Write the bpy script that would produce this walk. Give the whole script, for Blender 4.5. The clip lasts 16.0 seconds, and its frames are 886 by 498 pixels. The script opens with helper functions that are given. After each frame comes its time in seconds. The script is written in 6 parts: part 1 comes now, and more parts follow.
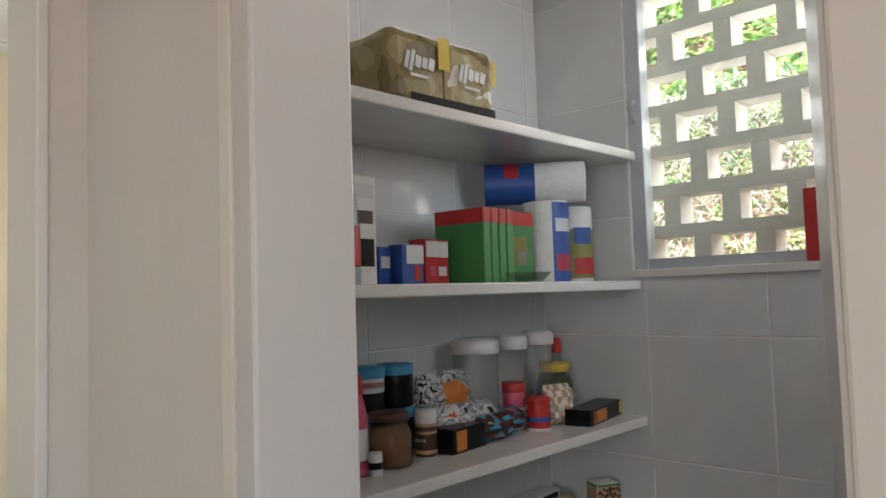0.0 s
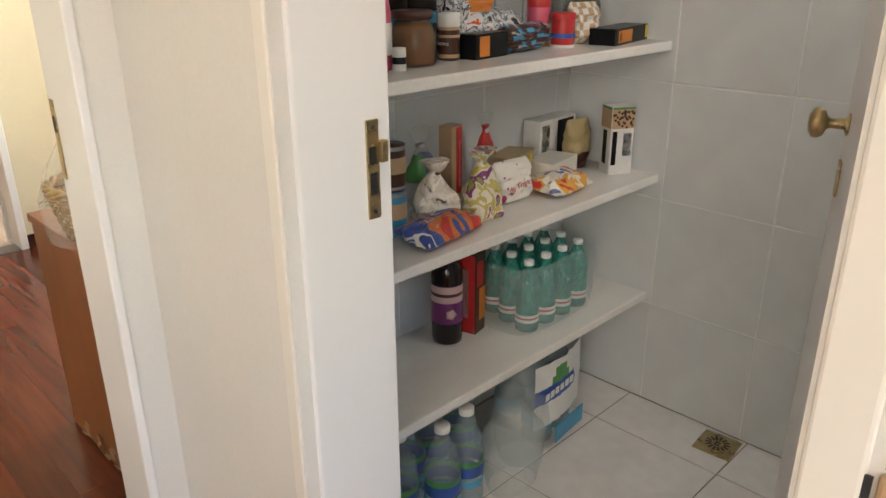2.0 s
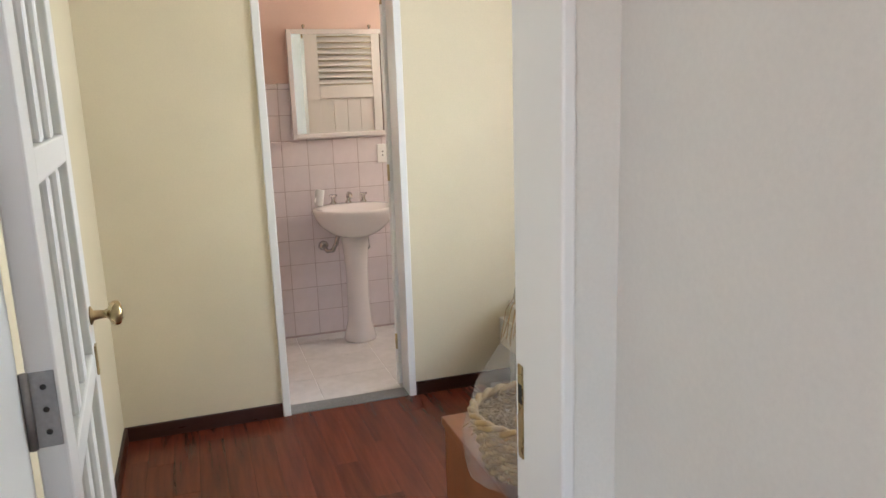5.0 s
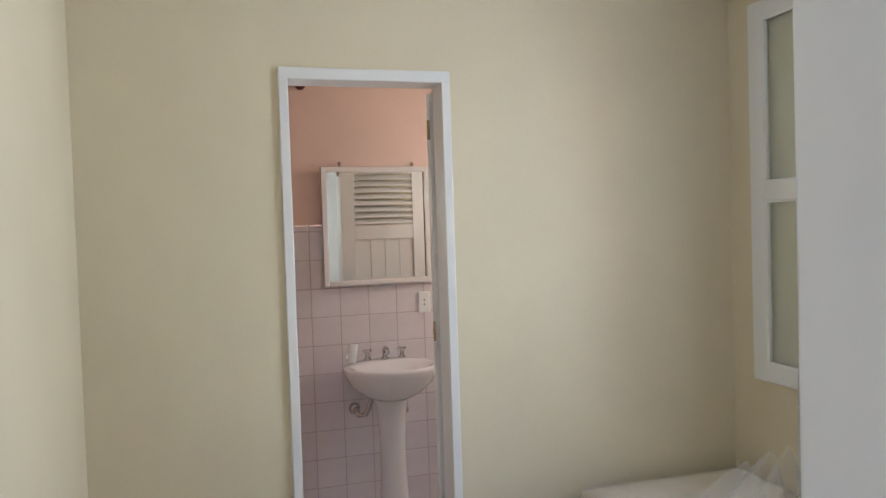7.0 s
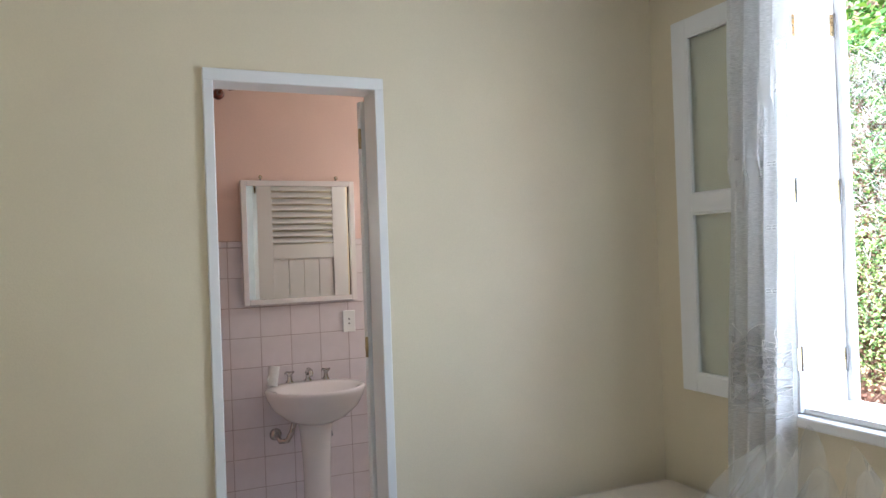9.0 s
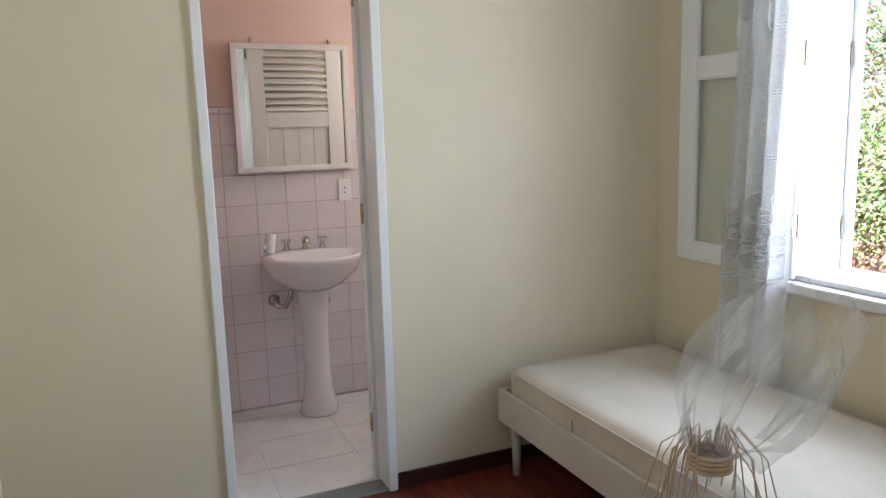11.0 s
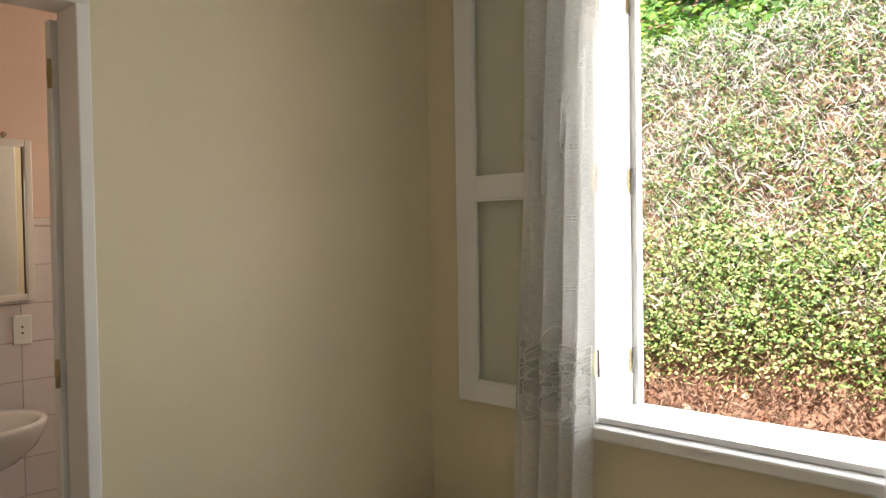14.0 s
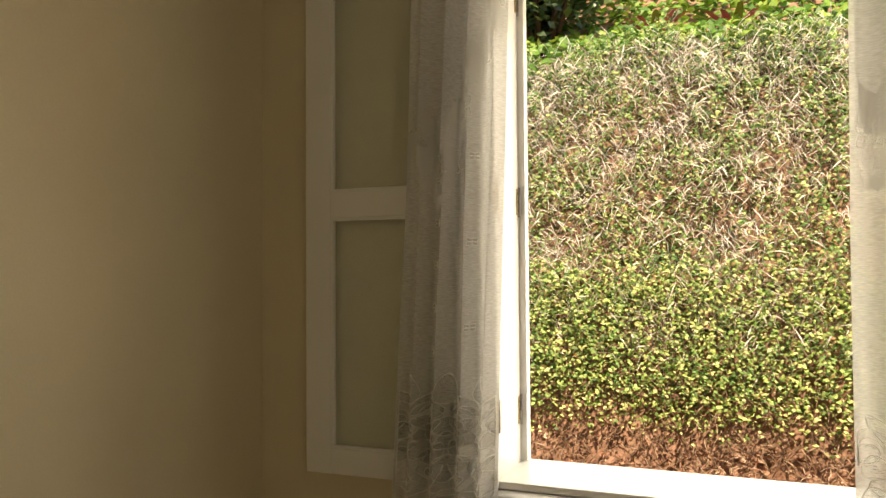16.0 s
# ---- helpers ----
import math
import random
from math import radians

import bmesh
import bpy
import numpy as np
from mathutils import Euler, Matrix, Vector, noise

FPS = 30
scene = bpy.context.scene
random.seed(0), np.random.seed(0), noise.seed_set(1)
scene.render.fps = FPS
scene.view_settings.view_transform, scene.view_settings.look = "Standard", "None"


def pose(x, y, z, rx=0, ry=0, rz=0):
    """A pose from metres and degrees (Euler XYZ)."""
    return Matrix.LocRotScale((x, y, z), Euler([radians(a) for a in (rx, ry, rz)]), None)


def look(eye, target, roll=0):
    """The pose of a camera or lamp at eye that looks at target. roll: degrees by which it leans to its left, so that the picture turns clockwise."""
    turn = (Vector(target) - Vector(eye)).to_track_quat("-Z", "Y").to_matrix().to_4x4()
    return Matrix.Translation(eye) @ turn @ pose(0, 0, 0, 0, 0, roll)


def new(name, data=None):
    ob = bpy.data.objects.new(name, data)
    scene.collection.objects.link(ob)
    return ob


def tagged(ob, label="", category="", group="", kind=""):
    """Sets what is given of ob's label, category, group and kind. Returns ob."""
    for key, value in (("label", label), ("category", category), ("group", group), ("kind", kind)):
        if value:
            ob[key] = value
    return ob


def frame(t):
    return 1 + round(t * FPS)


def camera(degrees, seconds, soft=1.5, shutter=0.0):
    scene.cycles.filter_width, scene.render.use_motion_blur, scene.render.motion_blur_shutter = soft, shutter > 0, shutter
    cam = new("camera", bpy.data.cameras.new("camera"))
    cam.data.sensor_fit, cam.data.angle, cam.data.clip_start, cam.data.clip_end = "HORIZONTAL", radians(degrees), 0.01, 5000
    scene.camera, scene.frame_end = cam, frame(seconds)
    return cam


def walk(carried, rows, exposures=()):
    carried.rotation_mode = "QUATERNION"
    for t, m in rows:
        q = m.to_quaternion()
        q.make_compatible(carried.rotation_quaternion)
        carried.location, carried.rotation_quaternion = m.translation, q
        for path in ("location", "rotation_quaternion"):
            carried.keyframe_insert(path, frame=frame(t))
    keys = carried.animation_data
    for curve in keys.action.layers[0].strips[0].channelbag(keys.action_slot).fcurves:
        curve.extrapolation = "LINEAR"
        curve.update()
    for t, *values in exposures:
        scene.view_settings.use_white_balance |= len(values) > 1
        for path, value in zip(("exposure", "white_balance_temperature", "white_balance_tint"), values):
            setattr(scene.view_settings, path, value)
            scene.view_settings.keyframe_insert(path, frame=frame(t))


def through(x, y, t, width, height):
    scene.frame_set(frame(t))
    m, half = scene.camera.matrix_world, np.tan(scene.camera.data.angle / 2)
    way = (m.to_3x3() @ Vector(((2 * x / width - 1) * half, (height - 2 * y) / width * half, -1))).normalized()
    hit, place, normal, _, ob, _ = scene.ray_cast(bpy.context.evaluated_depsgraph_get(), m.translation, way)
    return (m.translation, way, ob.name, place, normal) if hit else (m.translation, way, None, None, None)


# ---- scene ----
cam = camera(61.8, 16.0)
PATH = [
    (0, (-0.58, -1.333, 1.474), (0.871, 0.038, 1.597), -1.8),
    (0.5, (-0.585, -1.311, 1.405), (0.874, 0.047, 1.233), -0.6),
    (1, (-0.592, -1.317, 1.356), (0.829, 0.023, 0.926), -0.2),
    (1.5, (-0.609, -1.328, 1.334), (0.757, -0.002, 0.718), -0.4),
    (2, (-0.61, -1.337, 1.325), (0.708, -0.018, 0.6), -0.3),
    (2.5, (-0.602, -1.346, 1.347), (0.69, -0.021, 0.59), -0.3),
    (3, (-0.574, -1.323, 1.371), (0.601, 0.131, 0.661), -0.4),
    (3.5, (-0.548, -1.302, 1.409), (0.313, 0.382, 0.759), -1.7),
    (4, (-0.557, -1.194, 1.432), (0.131, 0.594, 0.857), -1.7),
    (4.5, (-0.591, -1.01, 1.479), (0.055, 0.815, 0.98), -1.8),
    (5, (-0.59, -0.834, 1.497), (0.026, 1.023, 1.083), -1.9),
    (5.2, (-0.574, -0.758, 1.505), (0.032, 1.111, 1.129), -1.9),
    (7.3, (-0.504, -0.209, 1.562), (0.059, 1.71, 1.548), -2.0),
    (7.5, (-0.508, -0.194, 1.568), (0.083, 1.717, 1.585), -1.9),
    (8, (-0.523, -0.169, 1.549), (0.167, 1.706, 1.627), -1.9),
    (8.5, (-0.538, -0.15, 1.514), (0.223, 1.697, 1.609), -1.8),
    (9, (-0.582, -0.125, 1.485), (0.222, 1.706, 1.495), -2.0),
    (9.5, (-0.607, -0.11, 1.416), (0.231, 1.699, 1.263), -1.9),
    (9.7, (-0.604, -0.114, 1.393), (0.239, 1.685, 1.162), -1.9),
    (11.8, (-0.518, -0.082, 1.462), (0.161, 1.771, 1.14), -1.6),
    (12, (-0.507, -0.045, 1.449), (0.115, 1.837, 1.184), -1.4),
    (12.5, (-0.505, 0.051, 1.449), (0.069, 1.96, 1.288), -1.3),
    (13, (-0.497, 0.186, 1.465), (0.271, 2.03, 1.358), -1.4),
    (13.5, (-0.393, 0.3, 1.442), (0.702, 1.972, 1.378), -1.6),
    (14, (-0.446, 0.515, 1.498), (1.013, 1.882, 1.451), -0.9),
    (14.5, (-0.375, 0.577, 1.487), (1.294, 1.679, 1.489), -0.5),
    (15, (-0.345, 0.727, 1.494), (1.457, 1.594, 1.534), -0.3),
    (15.5, (-0.336, 0.941, 1.475), (1.51, 1.708, 1.53), -0.4),
    (16, (-0.287, 1.193, 1.46), (1.574, 1.923, 1.516), -0.4),
]
EXPOSURE = [(0, 2.5, 6500, 10), (0.5, 2.95, 6900, 10), (1, 3.25, 7100, 10), (2, 3.5, 7400, 10), (3, 3.5, 7300, 10), (4, 3.2, 6600, 10), (5, 2.95, 6100, 10), (7.3, 2.45, 5650, 10), (9, 2.4, 5450, 10), (12.5, 2.65, 5750, 10), (13, 2.4, 6400, 10), (13.5, 2.1, 6500, 10), (14, 1.75, 7000, 10), (14.5, 1.35, 8400, 10), (15, 1.1, 10000, 10), (16, 1.0, 10000, 10)]
walk(cam, [(t, look(eye, target, roll)) for t, eye, target, roll in PATH], EXPOSURE)

# ---- world and light ----
world = bpy.data.worlds.new("world")
scene.world = world
world.use_nodes = True
wn = world.node_tree
sky = wn.nodes.new("ShaderNodeTexSky")
sky.sky_type, sky.sun_disc = "NISHITA", False
sky.sun_elevation, sky.sun_rotation = radians(58), radians(250)
wn.links.new(sky.outputs[0], wn.nodes["Background"].inputs[0])
wn.nodes["Background"].inputs[1].default_value = 0.15


def lamp(name, kind, energy, colour, m, size=(1, 1)):
    data = bpy.data.lights.new(name, kind)
    data.energy, data.color = energy, colour
    if kind == "AREA":
        data.shape, data.size, data.size_y = "RECTANGLE", size[0], size[1]
    ob = new(name, data)
    ob.matrix_world = m
    return ob


sun = lamp("sun", "SUN", 5.0, (1.0, 0.97, 0.92), look((-5, -3.0, 10), (0, 0, 0)))
sun.data.angle = radians(0.5)
# daylight through the bedroom window, in its opening
lamp("sky_bedroom_window", "AREA", 10.0, (0.93, 0.97, 1.0), look((2.12, 1.36, 1.56), (0.0, 1.36, 2.0)), (0.96, 1.56))
# added fill lamp in front of the closed left hall wall, behind the walker
lamp("hall_fill", "AREA", 5.6, (1.0, 0.99, 0.98), look((-2.9, -2.3, 1.6), (0, -0.9, 1.3)), (1.7, 1.3))
# added warm fill lamp for the bathroom, set in an assumed opening out of view
lamp("bathroom_fill", "AREA", 2.7, (1.0, 0.87, 0.74), look((1.72, 3.2, 1.95), (0.3, 3.2, 1.5)), (0.45, 0.55))
# daylight from the sky behind the block lattice
lamp("sky_lattice", "AREA", 4, (0.95, 0.98, 1.0), look((1.75, -0.69, 2.15), (1.4, -0.69, 2.0)), (0.9, 0.8))
# daylight through the second pantry window, high in its side wall
lamp("sky_pantry_window", "AREA", 1.0, (0.84, 0.92, 1.0), look((0.98, -1.80, 2.1), (0.75, 0, 1.3)), (0.6, 0.6))


# ---- materials ----
def nodes_of(name):
    m = bpy.data.materials.new(name)
    m.use_nodes = True
    return m, m.node_tree.nodes, m.node_tree.links, m.node_tree.nodes["Principled BSDF"]


def mat(name, colour, rough=0.5, metal=0.0, vary=0.06, scale=8.0, bump=0.05, fine=120.0, second=None, spec=0.5, island=0.0, stretch=None, coat=0.0):
    """A painted, fired, woven or sawn surface: two scales of colour variation and a fine relief."""
    m, n, l, b = nodes_of(name)
    co = n.new("ShaderNodeTexCoord")
    mp = n.new("ShaderNodeMapping")
    l.new(co.outputs["Object"], mp.inputs[0])
    if stretch:
        mp.inputs["Scale"].default_value = stretch
    big, small = n.new("ShaderNodeTexNoise"), n.new("ShaderNodeTexNoise")
    big.inputs["Scale"].default_value, small.inputs["Scale"].default_value = scale, fine
    big.inputs["Detail"].default_value, small.inputs["Detail"].default_value = 5, 3
    for t in (big, small):
        l.new(mp.outputs[0], t.inputs["Vector"])
    ramp = n.new("ShaderNodeValToRGB")
    c2 = second or tuple(max(0, c * (1 - 2.2 * vary)) for c in colour)
    ramp.color_ramp.elements[0].position, ramp.color_ramp.elements[1].position = 0.3, 0.7
    ramp.color_ramp.elements[0].color, ramp.color_ramp.elements[1].color = (*c2, 1), (*colour, 1)
    l.new(big.outputs[0], ramp.inputs[0])
    mix = n.new("ShaderNodeMix")
    mix.data_type, mix.blend_type = "RGBA", "MULTIPLY"
    mix.inputs["Factor"].default_value = min(1, vary * 3)
    l.new(ramp.outputs[0], mix.inputs[6])
    l.new(small.outputs[0], mix.inputs[7])
    last = mix.outputs[2]
    if island:
        info, hsv, mr = n.new("ShaderNodeObjectInfo"), n.new("ShaderNodeHueSaturation"), n.new("ShaderNodeMapRange")
        mr.inputs["To Min"].default_value, mr.inputs["To Max"].default_value = 1 - island, 1 + island
        l.new(info.outputs["Random"], mr.inputs[0])
        l.new(mr.outputs[0], hsv.inputs["Value"])
        l.new(last, hsv.inputs["Color"])
        last = hsv.outputs[0]
    l.new(last, b.inputs["Base Color"])
    rr = n.new("ShaderNodeMapRange")
    rr.inputs["To Min"].default_value, rr.inputs["To Max"].default_value = max(0.02, rough - 0.08), min(1, rough + 0.08)
    l.new(big.outputs[0], rr.inputs[0])
    l.new(rr.outputs[0], b.inputs["Roughness"])
    b.inputs["Metallic"].default_value = metal
    b.inputs["Specular IOR Level"].default_value = spec
    b.inputs["Coat Weight"].default_value = coat
    bp = n.new("ShaderNodeBump")
    bp.inputs["Strength"].default_value, bp.inputs["Distance"].default_value = bump, 0.004
    l.new(small.outputs[0], bp.inputs["Height"])
    l.new(bp.outputs[0], b.inputs["Normal"])
    return m


def clear(name, colour, rough=0.05, amount=0.75, haze=0.0):
    """Thin clear film or pane: mostly passes light straight on, with a glossy skin."""
    m, n, l, b = nodes_of(name)
    b.inputs["Base Color"].default_value = (*colour, 1)
    b.inputs["Roughness"].default_value = rough
    b.inputs["Specular IOR Level"].default_value = 0.8
    tr, mx, out = n.new("ShaderNodeBsdfTransparent"), n.new("ShaderNodeMixShader"), n["Material Output"]
    tr.inputs[0].default_value = (*[0.5 + 0.5 * c for c in colour], 1)
    wrinkle, mr = n.new("ShaderNodeTexNoise"), n.new("ShaderNodeMapRange")
    wrinkle.inputs["Scale"].default_value = 14
    mr.inputs["To Min"].default_value, mr.inputs["To Max"].default_value = amount - haze, min(1, amount + haze)
    l.new(wrinkle.outputs[0], mr.inputs[0])
    l.new(mr.outputs[0], mx.inputs[0])
    l.new(b.outputs[0], mx.inputs[1])
    l.new(tr.outputs[0], mx.inputs[2])
    l.new(mx.outputs[0], out.inputs[0])
    return m


def sheer(name, colour, hole, net=0.0, through=0.32):
    """Light cloth: lets light through, scatters some; net > 0 cuts a lace mesh of that cell size."""
    m, n, l, b = nodes_of(name)
    b.inputs["Base Color"].default_value = (*colour, 1)
    b.inputs["Roughness"].default_value = 0.9
    tl, ad, tr, mx, out = (n.new("ShaderNode" + k) for k in ("BsdfTranslucent", "MixShader", "BsdfTransparent", "MixShader", "Math"))
    out = n["Material Output"]
    tl.inputs[0].default_value = (*colour, 1)
    ad.inputs[0].default_value = through
    l.new(b.outputs[0], ad.inputs[1])
    l.new(tl.outputs[0], ad.inputs[2])
    co = n.new("ShaderNodeTexCoord")
    if net:
        v = n.new("ShaderNodeTexVoronoi")
        v.feature = "DISTANCE_TO_EDGE"
        v.inputs["Scale"].default_value = 1 / net
        l.new(co.outputs["Object"], v.inputs["Vector"])
        petal = n.new("ShaderNodeTexVoronoi")
        petal.feature = "SMOOTH_F1"
        petal.inputs["Scale"].default_value = 16
        l.new(co.outputs["Object"], petal.inputs["Vector"])
        lt, gt, mul = n.new("ShaderNodeMath"), n.new("ShaderNodeMath"), n.new("ShaderNodeMath")
        lt.operation, gt.operation, mul.operation = "GREATER_THAN", "GREATER_THAN", "MULTIPLY"
        lt.inputs[1].default_value, gt.inputs[1].default_value = 0.10, 0.42
        l.new(v.outputs["Distance"], lt.inputs[0])
        l.new(petal.outputs["Distance"], gt.inputs[0])
        l.new(lt.outputs[0], mul.inputs[0])
        l.new(gt.outputs[0], mul.inputs[1])
        sc = n.new("ShaderNodeMath")
        sc.operation = "MULTIPLY_ADD"
        sc.inputs[1].default_value, sc.inputs[2].default_value = 0.7, hole
        l.new(mul.outputs[0], sc.inputs[0])
        l.new(sc.outputs[0], mx.inputs[0])
    else:
        w = n.new("ShaderNodeTexNoise")
        mp = n.new("ShaderNodeMapping")
        mp.inputs["Scale"].default_value = (60, 60, 500)
        l.new(co.outputs["Object"], mp.inputs[0])
        l.new(mp.outputs[0], w.inputs["Vector"])
        w.inputs["Scale"].default_value, w.inputs["Detail"].default_value = 1.0, 2
        mr = n.new("ShaderNodeMapRange")
        mr.inputs["From Min"].default_value, mr.inputs["From Max"].default_value = 0.3, 0.7
        mr.inputs["To Min"].default_value, mr.inputs["To Max"].default_value = hole - 0.12, hole + 0.12
        l.new(w.outputs[0], mr.inputs[0])
        l.new(mr.outputs[0], mx.inputs[0])
    l.new(ad.outputs[0], mx.inputs[1])
    l.new(tr.outputs[0], mx.inputs[2])
    l.new(mx.outputs[0], out.inputs[0])
    return m


def leafy(name, stops, rough=0.55):
    """Colour from island to island along the given stops, with light passing through the blades."""
    m, n, l, b = nodes_of(name)
    geo, ramp = n.new("ShaderNodeNewGeometry"), n.new("ShaderNodeValToRGB")
    while len(ramp.color_ramp.elements) < len(stops):
        ramp.color_ramp.elements.new(0.5)
    for e, (p, c) in zip(ramp.color_ramp.elements, stops):
        e.position, e.color = p, (*c, 1)
    l.new(geo.outputs["Random Per Island"], ramp.inputs[0])
    l.new(ramp.outputs[0], b.inputs["Base Color"])
    b.inputs["Roughness"].default_value = rough
    tl, mx = n.new("ShaderNodeBsdfTranslucent"), n.new("ShaderNodeMixShader")
    l.new(ramp.outputs[0], tl.inputs[0])
    mx.inputs[0].default_value = 0.25
    l.new(b.outputs[0], mx.inputs[1])
    l.new(tl.outputs[0], mx.inputs[2])
    l.new(mx.outputs[0], n["Material Output"].inputs[0])
    return m


CREAM = mat("cream_wall_paint", (0.78, 0.685, 0.495), 0.55, vary=0.03, scale=2.2, bump=0.12, fine=160)
HALL = mat("hall_wall_paint", (0.75, 0.723, 0.668), 0.5, vary=0.03, scale=2.5, bump=0.12, fine=150)
TRIM = mat("white_gloss_paint", (0.80, 0.79, 0.77), 0.34, vary=0.006, scale=1.2, bump=0.0, fine=60)
CASING = mat("ivory_gloss_paint", (0.78, 0.74, 0.66), 0.34, vary=0.006, scale=1.2, bump=0.0, fine=60)
CEIL = mat("ceiling_paint", (0.80, 0.78, 0.74), 0.8, vary=0.03, scale=3, bump=0.15, fine=90)
PINK = mat("pink_wall_paint", (0.79, 0.58, 0.50), 0.6, vary=0.03, scale=3, bump=0.1)
TILE = mat("white_glazed_tile", (0.675, 0.69, 0.69), 0.1, vary=0.03, scale=4, bump=0.03, fine=14, island=0.02)
GROUT = mat("white_grout", (0.88, 0.87, 0.85), 0.8, vary=0.08, scale=20, bump=0.3)
PTILE = mat("pale_pink_glazed_tile", (0.76, 0.68, 0.69), 0.14, vary=0.03, scale=5, bump=0.03, fine=18, island=0.03)
PGROUT = mat("rose_grout", (0.58, 0.47, 0.46), 0.9, vary=0.08, scale=20, bump=0.3)
FTILE = mat("white_floor_tile", (0.74, 0.72, 0.70), 0.18, vary=0.05, scale=5, bump=0.03, fine=20, island=0.02)
FGROUT = mat("brown_grout", (0.36, 0.29, 0.22), 0.9, vary=0.12, scale=14, bump=0.3)
MARBLE = mat("white_marble", (0.84, 0.82, 0.78), 0.2, vary=0.06, scale=3.5, bump=0.03, second=(0.74, 0.72, 0.68), stretch=(1, 3, 1))
GRANITE = mat("grey_granite", (0.42, 0.42, 0.40), 0.35, vary=0.25, scale=140, bump=0.1, fine=300)
PLANK = mat("red_brown_parquet", (0.20, 0.042, 0.020), 0.2, vary=0.14, scale=2.2, bump=0.02, fine=45, second=(0.11, 0.024, 0.012), island=0.18, stretch=(14, 1, 1), coat=0.0, spec=0.4)
DARKW = mat("dark_stained_skirting", (0.055, 0.018, 0.011), 0.3, vary=0.12, scale=3, bump=0.05, stretch=(3, 3, 14))
CABW = mat("brown_veneer", (0.33, 0.12, 0.048), 0.38, vary=0.13, scale=2.4, bump=0.08, fine=60, second=(0.20, 0.066, 0.026), stretch=(8, 8, 1))
ROD = mat("red_brown_turned_wood", (0.16, 0.035, 0.018), 0.3, vary=0.1, scale=10)
STRAW = mat("woven_straw", (0.55, 0.36, 0.15), 0.75, vary=0.14, scale=30, bump=0.3, fine=90, second=(0.36, 0.20, 0.07))
RAFFIA = mat("dry_raffia", (0.60, 0.40, 0.21), 0.8, vary=0.12, scale=30, bump=0.3)
BRASS = mat("aged_brass", (0.62, 0.48, 0.26), 0.28, 1.0, vary=0.10, scale=20, bump=0.05)
STEEL = mat("dull_steel", (0.42, 0.42, 0.42), 0.42, 1.0, vary=0.1, scale=25, bump=0.08)
CHROME = mat("chrome", (0.62, 0.60, 0.58), 0.14, 1.0, vary=0.06, scale=20, bump=0.02)
DARK = mat("dark_gap", (0.03, 0.028, 0.026), 0.7, vary=0.1)
CERAM = mat("glazed_ceramic", (0.78, 0.73, 0.71), 0.1, vary=0.02, scale=4, bump=0.01, fine=12)
FABRIC = mat("cream_mattress_cloth", (0.72, 0.64, 0.52), 0.95, vary=0.06, scale=5, bump=0.35, fine=260)
LAMIN = mat("ivory_bed_laminate", (0.70, 0.65, 0.56), 0.4, vary=0.04, scale=3, bump=0.04)
ALU = mat("aluminium_frame", (0.66, 0.69, 0.73), 0.35, 0.35, vary=0.05, scale=12, bump=0.04)
CONC = mat("pale_cement_block", (0.74, 0.69, 0.61), 0.9, vary=0.10, scale=9, bump=0.5, fine=60)
ROOFM = mat("clay_roof", (0.38, 0.16, 0.09), 0.85, vary=0.15, scale=8, bump=0.4)
GLASS = clear("window_glass", (0.9, 0.95, 0.93), 0.03, 0.88)
FILM = clear("cellophane", (0.92, 0.92, 0.90), 0.05, 0.86, 0.12)
WRAP = clear("shrink_wrap", (0.88, 0.92, 0.92), 0.12, 0.84, 0.12)
PETC = clear("clear_pet", (0.66, 0.78, 0.82), 0.06, 0.82, 0.08)
PETG = clear("green_pet", (0.04, 0.40, 0.33), 0.08, 0.52, 0.10)
JARG = clear("jar_glass", (0.5, 0.54, 0.5), 0.04, 0.93, 0.03)
TUBP = clear("frosted_tub_plastic", (0.7, 0.7, 0.69), 0.15, 0.86, 0.06)
SHEER = sheer("sheer_voile", (0.84, 0.835, 0.825), 0.26)
PETAL = sheer("woven_lace_petal", (0.88, 0.87, 0.85), 0.80, through=0.7)
CORD = sheer("stitched_cord", (0.95, 0.94, 0.92), 0.13, through=0.6)
LACE = sheer("lace_net", (0.86, 0.85, 0.83), 0.28, net=0.007)
mirror_m, mn, ml, mb = nodes_of("silvered_glass")
mb.inputs["Metallic"].default_value, mb.inputs["Roughness"].default_value = 1.0, 0.02
mb.inputs["Base Color"].default_value = (0.80, 0.82, 0.79, 1)
SOIL = mat("red_soil", (0.52, 0.29, 0.21), 0.95, vary=0.2, scale=7, bump=0.9, fine=40, second=(0.27, 0.13, 0.08))


